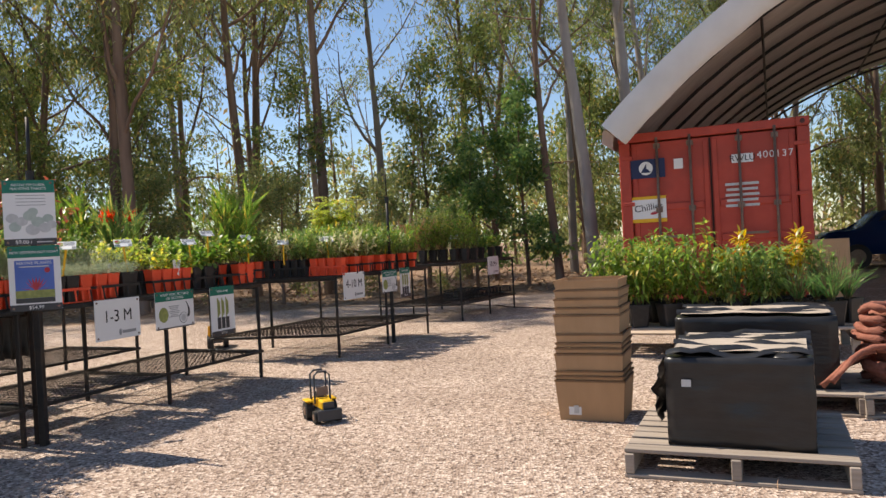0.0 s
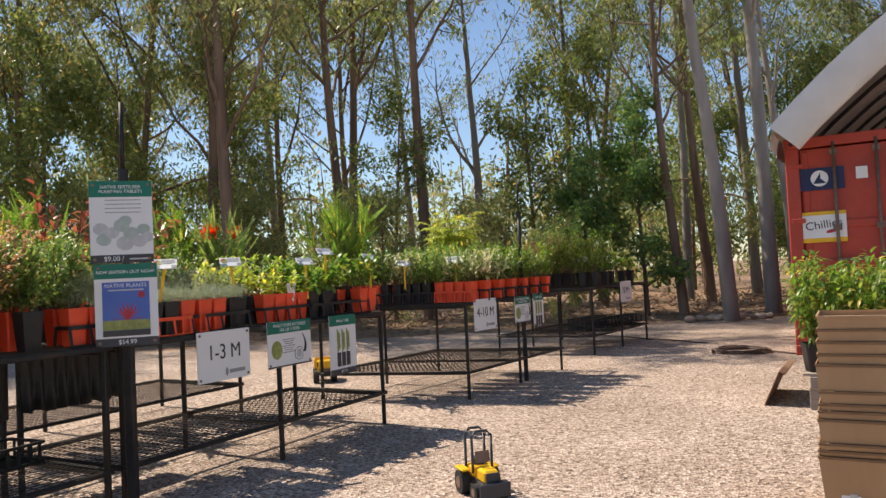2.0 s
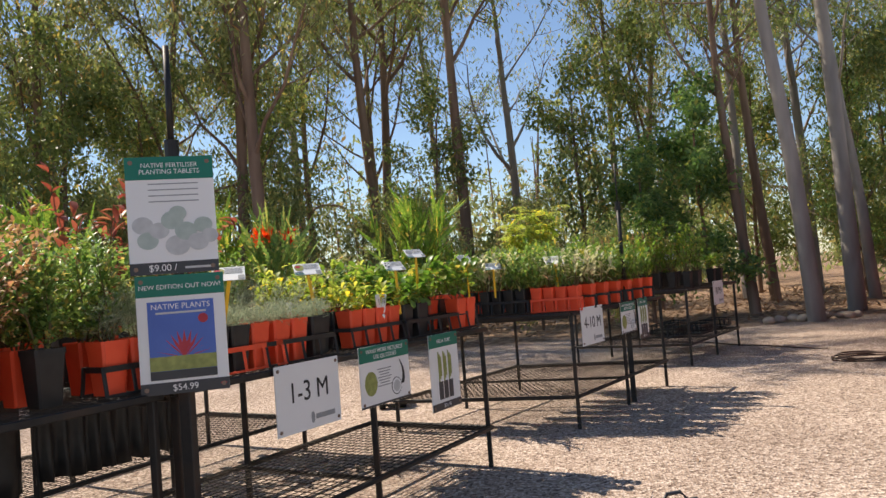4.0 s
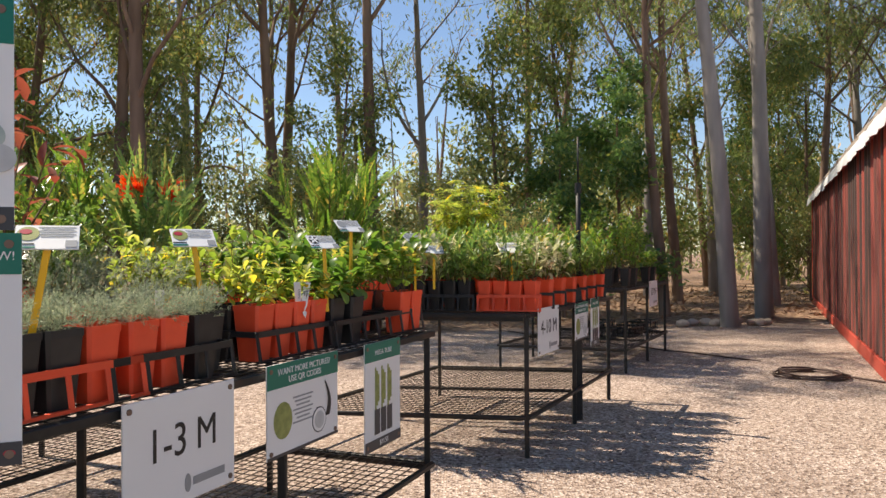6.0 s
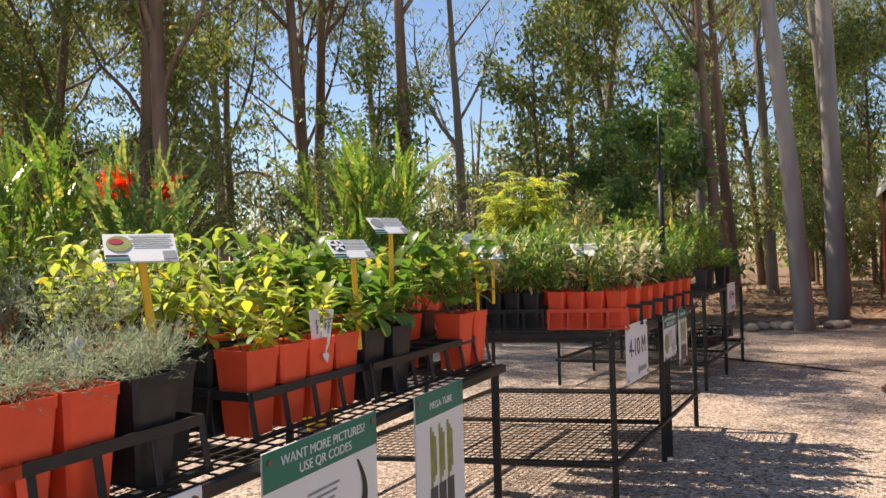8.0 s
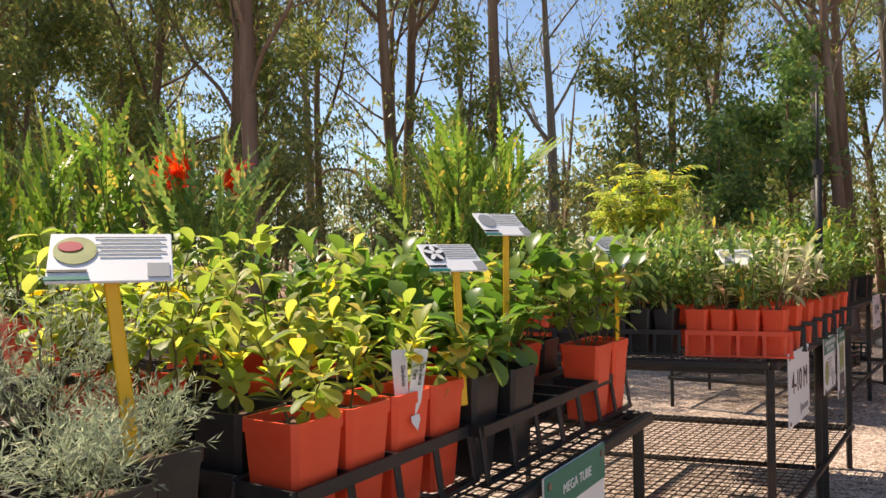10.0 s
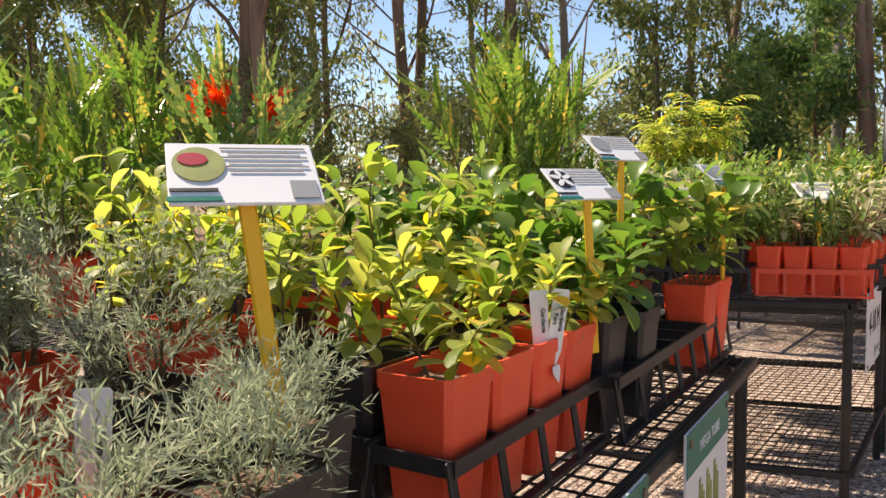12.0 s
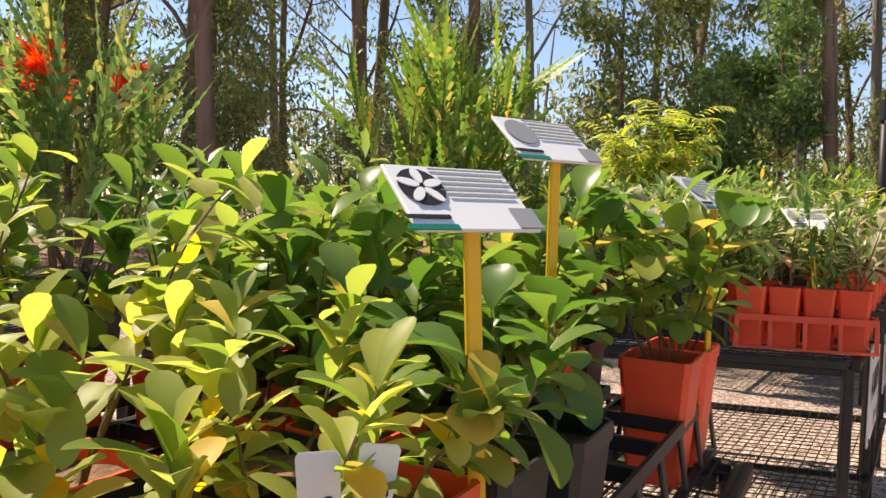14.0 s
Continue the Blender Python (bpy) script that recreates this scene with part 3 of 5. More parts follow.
for k, x, y, s in ((1, -4.6, 20.6, 1.0), (2, -11.2, 19.0, 0.9), (2, -13.8, 23.0, 1.1), (3, -7.6, 18.2, 1.0), (3, -10.4, 16.0, 1.1), (0, 0.3, 18.8, 0.8),
                   (1, 0.9, 23.0, 1.1), (2, 6.6, 25.0, 0.9), (0, 8.4, 30.0, 1.2), (2, 16.0, 29.5, 1.0), (3, -2.0, 18.6, 0.9), (1, -16.0, 20.5, 1.1),
                   (1, 13.2, 26.0, 1.0), (3, 7.3, 23.6, 0.8), (0, 20.0, 27.0, 1.1), (3, -0.4, 17.4, 0.6), (3, -5.6, 17.8, 0.8),
                   (1, 4.6, 28.5, 1.2), (2, -16.5, 27.0, 1.2), (2, -12.4, 14.6, 1.0), (2, -15.0, 17.0, 1.2), (2, -18.0, 13.0, 1.1), (2, 10.5, 33.0, 1.2), (2, -9.5, 22.0, 1.0), (1, -12.6, 18.0, 1.1), (2, 5.0, 33.0, 1.1), (2, 9.5, 28.5, 1.0)):
    plant_copy(bushes[k], x, y, s, rng.random() * 360)


# ---- far woods: trunks and foliage past the nearer trees ----
def far_woods():
    r = random.Random(77)
    TV, TF, LV, LF = [], [], [], []
    for _ in range(150):
        a = radians(rnd(r, -62, 62))
        d = rnd(r, 33, 70)
        x, y = d * math.sin(a), d * math.cos(a) + 1
        if abs(x - 8) < 6 and y < 26:
            continue
        h = rnd(r, 6, 11.5)
        tr = rnd(r, 0.06, 0.14)
        p = Vector((x, y, -0.3))
        q = p + Vector((rnd(r, -1, 1), rnd(r, -1, 1), h))
        tube(TV, TF, [p, p.lerp(q, 0.5) + unit(r) * 0.2, q], [tr, tr * 0.7, tr * 0.25], 5)
        for _ in range(26):
            c = p.lerp(q, rnd(r, 0.05, 0.8)) + unit(r) * rnd(r, 0.3, 2.6)
            for _ in range(20):
                dd = (unit(r) + Vector((0, 0, -0.9))).normalized()
                blade(LV, LF, c + unit(r) * rnd(r, 0.1, 0.8), dd, dd.cross(unit(r)).normalized(), rnd(r, 0.3, 0.55), rnd(r, 0.08, 0.2))
    w = thing("far_woods", "open gum woodland far behind the nearer trees", "woodland", kind="stuff")
    raw("trunk", TV, TF, BARK2, w)
    raw("foliage", LV, LF, L_GUM2, w)


far_woods()


# ---- potted plants ----
def stemmed(seed, height, stems, spread, leaf_fn, stem_r=0.004, curve=0.25):
    """Stems rising from the pot, with leaf_fn(V, F, rng, point, direction, fraction) along them."""
    r = random.Random(seed)
    SV, SF, LV, LF = [], [], [], []
    for i in range(stems):
        ang = 6.283 * (i + r.random() * 0.7) / stems
        d = Vector((math.cos(ang) * spread, math.sin(ang) * spread, 1)).normalized()
        h = height * rnd(r, 0.6, 1.0)
        p = Vector((math.cos(ang) * 0.012, math.sin(ang) * 0.012, 0))
        pts = [p]
        n = 9
        for k in range(n):
            d = (d + unit(r) * curve * 0.5 + Vector((0, 0, 0.05))).normalized()
            pts.append(pts[-1] + d * h / n)
            leaf_fn(LV, LF, r, pts[-1], d, (k + 1) / n)
        tube(SV, SF, pts, [stem_r * (1 - 0.7 * k / n) for k in range(n + 1)], 4)
    return SV, SF, LV, LF


def f_needle(V, F, r, p, d, f):
    if f < 0.15:
        return
    for _ in range(3):
        tip = (d + unit(r) * 0.9).normalized()
        base = p + unit(r) * 0.012
        for _ in range(17):
            q = base + tip * rnd(r, 0, 0.06)
            dd = (tip + unit(r) * 0.8).normalized()
            blade(V, F, q, dd, dd.cross(unit(r)).normalized(), rnd(r, 0.009, 0.018), 0.0017)


def f_round(V, F, r, p, d, f):
    if f < 0.3:
        return
    for _ in range(3):
        dd = (d * 0.5 + unit(r)).normalized()
        leaf(V, F, p, dd, Vector((0, 0, 1)), rnd(r, 0.03, 0.056), rnd(r, 0.019, 0.031), 0.4, 0.9, True)


def f_big(V, F, r, p, d, f):
    if f < 0.25:
        return
    for _ in range(2):
        dd = (d * 0.3 + unit(r)).normalized()
        leaf(V, F, p, dd, Vector((0, 0, 1)), rnd(r, 0.045, 0.075), rnd(r, 0.03, 0.05), 0.45, 0.9, True)


def f_mid(V, F, r, p, d, f):
    if f < 0.15:
        return
    for _ in range(5):
        dd = (d * 0.4 + unit(r)).normalized()
        leaf(V, F, p + dd * 0.01, dd, Vector((0, 0, 1)), rnd(r, 0.04, 0.075), rnd(r, 0.014, 0.024), 0.3, 0.5)


def f_small(V, F, r, p, d, f):
    if f < 0.1:
        return
    for _ in range(4):
        tip = (d + unit(r) * 1.0).normalized()
        for _ in range(5):
            dd = (tip + unit(r) * 0.8).normalized()
            leaf(V, F, p + tip * rnd(r, 0, 0.08), dd, Vector((0, 0, 1)), rnd(r, 0.022, 0.036), rnd(r, 0.011, 0.017), 0.3, 0.6)


def f_fern(V, F, r, p, d, f):
    """Long arching toothed leaves: a rib with pairs of short lobes."""
    if f < 0.3:
        return
    for _ in range(2):
        a = (d * 1.2 + unit(r) * 0.7).normalized()
        s = a.cross(unit(r)).normalized()
        ln = rnd(r, 0.18, 0.32)
        for k in range(9):
            q = p + a * ln * k / 9
            w = ln * 0.16 * (1 - k / 10)
            for sg in (-1, 1):
                dd = (a * 0.8 + s * sg).normalized()
                blade(V, F, q, dd, a, w * 1.05, ln / 10)
        blade(V, F, p, a, s, ln * 1.1, 0.017)


def f_compound(V, F, r, p, d, f):
    """Drooping compound leaves, leaflets in pairs."""
    if f < 0.35:
        return
    for _ in range(3):
        a = (d * 0.4 + unit(r)).normalized()
        q = p.copy()
        for k in range(8):
            a = (a + Vector((0, 0, -0.14))).normalized()
            q = q + a * 0.026
            s = a.cross(Vector((0, 0, 1))).normalized()
            for sg in (-1, 1):
                leaf(V, F, q, (s * sg + a * 0.5 + Vector((0, 0, -0.25))).normalized(), Vector((0, 0, 1)), rnd(r, 0.055, 0.085), 0.021, 0.4, 0.5)


def f_strap(V, F, r, p, d, f):
    if f > 0.12:
        return
    for _ in range(3):
        a = (Vector((0, 0, 1.1)) + unit(r) * 0.7).normalized()
        q = p.copy()
        ln = rnd(r, 0.28, 0.42)
        s = a.cross(unit(r)).normalized()
        for k in range(4):
            blade(V, F, q, a, s, ln / 3.2, 0.014 * (1 - k * 0.2))
            q = q + a * ln / 4
            a = (a + Vector((0, 0, -0.22)) + unit(r) * 0.05).normalized()


def f_copper(V, F, r, p, d, f):
    if f < 0.3:
        return
    for _ in range(2):
        dd = (d * 0.5 + unit(r)).normalized()
        leaf(V, F, p, dd, Vector((0, 0, 1)), rnd(r, 0.055, 0.095), rnd(r, 0.028, 0.042), 0.4, 0.55, True)


def pot_meshes(w, h):
    """Tapered square pot with a turned rim and open top; and its soil."""
    bm = bmesh.new()
    rings = []
    for (s, z) in ((w * 0.36, 0), (w * 0.48, h * 0.9), (w * 0.5, h * 0.9), (w * 0.5, h), (w * 0.465, h), (w * 0.455, h * 0.88)):
        ring = []
        c = s * 0.16
        for sx, sy, fl in ((1, 1, 0), (-1, 1, 1), (-1, -1, 0), (1, -1, 1)):
            a, b = (sx * (s - c), sy * s), (sx * s, sy * (s - c))
            for q in ((b, a) if not fl else (a, b)):
                ring.append(bm.verts.new((*q, z)))
        rings.append(ring)
    for r0, r1 in zip(rings, rings[1:]):
        for k in range(8):
            bm.faces.new((r0[k], r0[(k + 1) % 8], r1[(k + 1) % 8], r1[k]))
    bm.faces.new(rings[0][::-1])
    sm = bmesh.new()
    bmesh.ops.create_grid(sm, x_segments=6, y_segments=6, size=w * 0.452)
    for v in sm.verts:
        v.co.z = h * 0.9 + noise.noise(v.co * 90) * 0.006
    return bm, sm


POT_W, POT_H = 0.108, 0.19
protos = {}


def plant_proto(key, pot_m, pot_name, label, foliage_m, seed, args, w=POT_W, h=POT_H, flowers=None, category="potted plant"):
    t = thing("potted_plant", label, category, "potted plants for sale")
    pb, sb = pot_meshes(w, h)
    part("pot", pb, pot_m, t, pot_name)
    part("soil", sb, SOIL, t, smooth=True)
    SV, SF, LV, LF = stemmed(seed, *args)
    st = raw("stem", SV, SF, STEM, t)
    fo = raw("foliage", LV, LF, foliage_m, t, smooth=True)
    st.location.z = fo.location.z = h * 0.88
    if flowers:
        r = random.Random(seed + 500)
        tops = [v for v in SV if v.z > args[0] * 0.74]
        for _ in range(flowers[1]):
            FV, FF = [], []
            p = r.choice(tops)
            d = (unit(r) + Vector((-0.9, 0.2, 0.6))).normalized()
            for _ in range(22):
                dd = (d * 1.9 + unit(r) * 0.7).normalized()
                blade(FV, FF, p + d * rnd(r, 0, 0.07), dd, dd.cross(unit(r)).normalized(), rnd(r, 0.05, 0.09), 0.009)
            fl = raw("flower_head", FV, FF, flowers[0], t, flowers[2])
            fl.location.z = h * 0.88
    protos.setdefault(key, []).append(t)
    return t


for v in range(3):
    pm, pn = ((ORANGE, "orange plastic pot"), (BLACKPOT, "black plastic pot"), (ORANGE, "orange plastic pot"))[v]
    col = pn.split()[0]
    plant_proto("grey", pm, pn, f"feathery grey-green shrub in a square {col} plastic pot", L_GREY, 20 + v, (0.21, 9, 0.5, f_needle, 0.002, 0.5))
    plant_proto("round", pm, pn, f"lime-green round-leaved gardenia in a square {col} plastic pot", L_LIME, 30 + v, (0.32, 4, 0.40, f_round, 0.003, 0.45))
    plant_proto("big", pm, pn, f"glossy broad-leaved green plant in a square {col} plastic pot", L_GREEN, 40 + v, (0.30, 5, 0.4, f_big, 0.0028, 0.35))
    plant_proto("roundlow", pm, pn, f"small lime-green gardenia cutting in a square {col} plastic pot", L_LIME, 230 + v, (0.16, 2, 0.45, f_round, 0.0026, 0.4))
    plant_proto("biglow", pm, pn, f"low broad-leaved green seedling in a square {col} plastic pot", L_GREEN, 240 + v, (0.17, 2, 0.5, f_big, 0.0024, 0.35))
    plant_proto("greylow", pm, pn, f"sparse grey-green cutting in a square {col} plastic pot", L_GREY, 250 + v, (0.08, 5, 0.7, f_needle, 0.0018, 0.5))
    plant_proto("tallfresh", pm, pn, f"tall bright green bushy plant in a square {col} plastic pot", L_GREEN, 260 + v, (0.70, 10, 0.3, f_mid, 0.005, 0.3))
    plant_proto("mid", pm, pn, f"mid-green leafy shrub in a square {col} plastic pot", L_MID, 50 + v, (0.36, 6, 0.42, f_mid, 0.004, 0.35))
    plant_proto("fresh", pm, pn, f"bright green bushy seedling in a square {col} plastic pot", L_GREEN, 60 + v, (0.40, 6, 0.35, f_mid, 0.004, 0.3))
    plant_proto("small", pm, pn, f"small-leaved dark green shrub in a square {col} plastic pot", L_MID, 70 + v, (0.40, 5, 0.4, f_small, 0.004, 0.35))
    plant_proto("fern", pm, pn, f"tall grevillea with toothed leaves in a square {col} plastic pot", L_GREEN, 80 + v, (0.76, 4, 0.25, f_fern, 0.006, 0.2))
    plant_proto("redfern", pm, pn, f"tall grevillea with red flower spikes in a {col} plastic pot", L_MID, 90 + v, (0.72, 3, 0.36, f_fern, 0.006, 0.25), flowers=(L_RED, 10, "red flower spike"))
    plant_proto("compound", pm, pn, f"lime cassia with drooping compound leaves in a {col} pot", L_LIME, 100 + v, (0.80, 5, 0.25, f_compound, 0.006, 0.2))
    plant_proto("bronze", pm, pn, f"twiggy bronze-brown shrub in a square {col} plastic pot", L_BRONZE, 110 + v, (0.55, 7, 0.4, f_small, 0.004, 0.35))
    plant_proto("copper", pm, pn, f"sapling with copper-red leaves in a square {col} plastic pot", L_COPPER, 120 + v, (0.78, 6, 0.45, f_copper, 0.006, 0.2))
    plant_proto("vari", pm, pn, f"cream and pink tipped leafy plant in a {col} pot", L_VARI, 130 + v, (0.36, 4, 0.4, f_copper, 0.005, 0.3))

# ---- benches ----
BH = 0.83


def bench(O, d, w, L, D, label, legs=3, shelf=True, shelf_z=0.20, wires=0.055):
    O, d, w = Vector((*O, 0)), Vector((*d, 0)).normalized(), Vector((*w, 0)).normalized()
    b = thing("plant_bench", label, "bench", "nursery benches")
    at = lambda a, l, z: O + d * a + w * l + Vector((0, 0, z))

    def beam(name, p, q, t=0.029):
        bm = bmesh.new()
        e = q - p
        rot = e.to_track_quat("Y", "Z").to_matrix()
        box(bm, (t, e.length, t), (p + q) / 2, rot, 0.004)
        return part(name, bm, STEEL, b)
    ls = [0.02 + (L - 0.04) * i / (legs - 1) for i in range(legs)]
    for a in ls:
        for l in (0.02, D - 0.02):
            beam("leg", at(a, l, GZ), at(a, l, BH - 0.005))
        beam("cross_rail", at(a, 0.04, BH - 0.02), at(a, D - 0.04, BH - 0.02))
        if shelf:
            beam("cross_rail", at(a, 0.04, shelf_z - 0.01), at(a, D - 0.04, shelf_z - 0.01), 0.022)
    for l in (0.0, D):
        beam("top_rail", at(-0.01, l, BH), at(L + 0.01, l, BH), 0.028)
        if shelf:
            beam("lower_rail", at(0, l, shelf_z), at(L, l, shelf_z), 0.024)
    for a in (0.0, L):
        beam("end_rail", at(a, 0.02, BH), at(a, D - 0.02, BH), 0.028)
        if shelf:
            beam("end_rail", at(a, 0.02, shelf_z), at(a, D - 0.02, shelf_z), 0.024)
    for name, z, step in (("top_mesh", BH + 0.012, wires),) + ((("shelf_mesh", shelf_z + 0.012, 0.062),) if shelf else ()):
        V, F = [], []

        def wire(p, q, r):
            s = (q - p).cross(Vector((0, 0, 1))).normalized() * r
            i = len(V)
            u = Vector((0, 0, r * 2))
            for c in (p, q):
                V.extend((c - s, c + s, c + s - u, c - s - u))
            F.extend([(i, i + 1, i + 5, i + 4), (i + 1, i + 2, i + 6, i + 5), (i + 2, i + 3, i + 7, i + 6), (i + 3, i, i + 4, i + 7)])
        n = int(L / step)
        for k in range(n + 1):
            wire(at(L * k / n, 0, z), at(L * k / n, D, z), 0.0018)
        n = int(D / step / 0.7)
        for k in range(n + 1):
            wire(at(0, D * k / n, z + 0.005), at(L, D * k / n, z + 0.005), 0.0018)
        raw(name, V, F, MESHWIRE, b, "dark welded wire mesh")
    return O, d, w, L, D


BLABEL = "black steel bench with a wire mesh top and lower shelf"
D1 = Vector((0.325, 0.946, 0)).normalized()
W1 = Vector((-0.946, 0.325, 0)).normalized()
D1B = (D1 - W1 * 0.03).normalized()
W1B = Vector((-D1B.y, D1B.x, 0))
o1 = Vector((-2.655, 5.099, 0)) + W1B * 0.04
o0 = o1 - D1B * 2.44
B1F = bench((o1 + D1B * 0.08).xy, D1B.xy, W1B.xy, 2.44, 0.95, BLABEL)
B0 = bench(o0.xy, D1B.xy, W1B.xy, 2.46, 0.95, BLABEL)
R1 = bench((o1 + W1B * 1.64 + D1B * 0.15).xy, D1B.xy, W1B.xy, 2.46, 1.1, BLABEL)
R0 = bench((o0 + W1B * 1.64 + D1B * 0.15).xy, D1B.xy, W1B.xy, 2.46, 1.1, BLABEL)
B1 = (o1 - D1B * 0.12 - W1B * 0.15, D1B, W1B, 2.64, 0.95)
B2 = bench((-1.255, 8.485), (0.416, 0.909), (-0.992, 0.125), 2.09, 1.52, BLABEL)
B3 = bench((0.035, 11.73), (0.44, 0.898), (-0.95, 0.31), 2.04, 1.4, BLABEL)


# ---- trays that hold pots in fours ----
def tray_proto(material, label):
    t = thing("pot_tray", label, "tray", "pot carrier trays")
    n, w, h = 4, 0.115, 0.105
    bm = bmesh.new()
    L = n * w
    box(bm, (L, 0.006, 0.02), (0, -0.058, h - 0.01))
    box(bm, (L, 0.006, 0.02), (0, 0.058, h - 0.01))
    for k in range(n + 1):
        x = -L / 2 + k * w
        box(bm, (0.006, 0.116, 0.02), (x, 0, h - 0.01))
    part("frame", bm, material, t)
    for k in range(n + 1):
        for sy in (-1, 1):
            bm = bmesh.new()
            rot = Matrix.Rotation(0.16 * sy, 3, "X")
            box(bm, (0.016, 0.006, h), (-L / 2 + k * w, sy * 0.062, h / 2), rot, 0.002)
            part("leg", bm, material, t)
    bm = bmesh.new()
    for sy in (-1, 1):
        box(bm, (L + 0.02, 0.014, 0.008), (0, sy * 0.066, 0.004))
    part("foot_rail", bm, material, t)
    return t


TRAY_B = tray_proto(BLACKPOT, "black plastic carrier tray under a row of pots")
TRAY_O = tray_proto(ORANGE, "orange plastic carrier tray under a row of pots")
TOP = BH + 0.022


def place(bench_frame, key, a, l, v=None, s=1.0, lift=0.0):
    """Put one pot of a kind on a bench; s narrows the pot and its plant."""
    O, d, w, L, D = bench_frame
    opts = protos[key]
    p = O + d * a + w * l
    ob = opts[rng.randrange(3) if v is None else v]
    rot = math.degrees(math.atan2(d.y, d.x))
    c = copy_thing(ob, pose(p.x, p.y, TOP + lift, 0, 0, rot + 90 * rng.randrange(4)))
    c.scale = (s, s, 1)
    return c


def tray(bench_frame, a, l, along=True, orange=False, s=1.0):
    O, d, w, L, D = bench_frame
    p = O + d * a + w * l
    e = d if along else w
    c = copy_thing(TRAY_O if orange else TRAY_B, pose(p.x, p.y, TOP, 0, 0, math.degrees(math.atan2(e.y, e.x))))
    c.scale = (s, s, 1)


def four(bench_frame, key, a0, l, v, orange=False):
    """Four pots in their tray along the bench, from a0."""
    tray(bench_frame, a0 + 0.23, l, True, orange)
    for k in range(4):
        place(bench_frame, key, a0 + 0.0575 + 0.115 * k, l, v[k], lift=0.002)


P = 0.115
# first bench: front row as shown, then rows behind it
tray(B1, 0.59, 0.245, True, True)
for a, v in ((0.478, 1), (0.592, 1), (0.706, 0)):
    place(B1, "greylow", a, 0.245, v, lift=0.002)
tray(B1, 0.95, 0.245)
for a, v in ((0.838, 0), (0.952, 0), (1.085, 1)):
    place(B1, "greylow", a, 0.245, v, lift=0.002)
four(B1, "grey", -0.04, 0.26, (0, 0, 0, 0))
four(B1, "roundlow", 1.385, 0.30, (0, 2, 0, 2))
place(B1, "greylow", 1.215, 0.33, 1)
tray(B1, 2.07, 0.27)
for a, l, v in ((1.905, 0.285, 1), (2.025, 0.265, 1), (2.14, 0.33, 1)):
    place(B1, "biglow", a, l, v)
tray(B1, 2.42, 0.27)
for a, l, v in ((2.47, 0.255, 0), (2.585, 0.25, 0)):
    place(B1, "big", a, l, v)
for row in range(1, 6):
    l = 0.30 + row * 0.125
    for g, a0 in enumerate((0.22, 0.68, 0.94 if row % 2 else 1.0, 1.40, 1.86, 2.12)):
        if g == 2 or (row, g) in ((3, 1), (4, 1), (6, 1), (4, 0)):
            continue
        if row < 3:
            key = ("greylow" if row == 1 else "grey", "greylow" if row == 1 else "grey", "grey", "roundlow" if row == 1 else "round", "biglow" if row == 1 else "big", "big")[g]
        elif row < 5:
            key = ("grey", "small", "small", "round", "big", "big")[g]
        else:
            key = ("small", "small", "small", "round", "big", "mid")[g]
        tray(B1, a0 + 0.23, l)
        for k in range(4):
            if rng.random() < (0.62 if key == "grey" else 0.45 if row > 1 else 0.30):
                continue
            place(B1, key, a0 + 0.0575 + P * k, l)
    if row in (2, 4, 5, 7):
        place(B1, "grey" if row < 5 else "small", 1.22, l)
# second bench
O2, d2, w2, L2, DD2 = B2
for row in range(7):
    a = 0.13 + row * 0.27
    for q in range(3 if row < 6 else 2):
        l0 = -0.03 + q * 0.42
        tray(B2, a, l0 + 0.195, False, row == 0 and q == 0, 0.85)
        for k in range(4):
            key = "vari" if row < 2 and q == 0 and k % 2 == 0 else rng.choice(("mid", "mid", "fresh", "vari", "small"))
            if q == 2:
                key = rng.choice(("mid", "mid", "fresh", "vari"))
            v = 0 if row == 0 and q == 0 else 1 if row == 0 and q == 1 else None
            place(B2, key, a, l0 + 0.05 + P * 0.85 * k, v, 0.85)
for a, l, key in ((0.1, 1.44, "fern"), (0.22, 1.32, "fern"), (0.35, 1.44, "fern"), (0.5, 1.40, "fern"), (0.12, 1.3, "fern"), (1.93, 1.12, "compound"), (1.95, 1.26, "compound")):
    place(B2, key, a, l, 1)
# third bench: black pots, bright bushes
for row in range(6):
    for k in range(7):
        if rng.random() < 0.25:
            continue
        place(B3, rng.choice(("tallfresh", "tallfresh", "fresh", "tallfresh") if row < 4 else ("fresh", "mid", "big")) if k < 4 else rng.choice(("mid", "bronze", "fresh")), 0.12 + row * 0.32, 0.12 + k * 0.18, 1)
# bench nearer the start, and the back row
for row in range(6):
    for k in range(20):
        if rng.random() < 0.55:
            continue
        l = 0.12 + row * 0.14
        key = rng.choice(("bronze", "bronze", "small", "bronze") if row > 1 else ("bronze", "small", "grey"))
        place(B0, key, 0.07 + k * 0.12, l)
for bf in (R1, R0):
    for row in range(5):
        for k in range(13):
            if rng.random() < 0.5:
                continue
            place(bf, rng.choice(("small", "small", "fresh", "bronze" if bf is R0 else "mid", "fern")), 0.1 + k * 0.18, 0.1 + row * 0.2)
for a, l, key in ((2.40, 0.07, "redfern"), (2.28, 0.08, "redfern"), (2.41, 0.20, "redfern"), (2.36, 0.55, "fern"), (2.2, 0.7, "fern")):
    place(R1, key, a, l, 1)
for a, l in ((0.98, 0.98), (0.86, 1.0), (0.72, 0.92), (0.45, 0.95)):
    place(B1, "copper", a, l)
for key in protos:
    for t in protos[key]:
        for o in (t, *t.children_recursive):
            bpy.data.objects.remove(o)
for t in (TRAY_B, TRAY_O):
    for o in (t, *t.children_recursive):
        bpy.data.objects.remove(o)


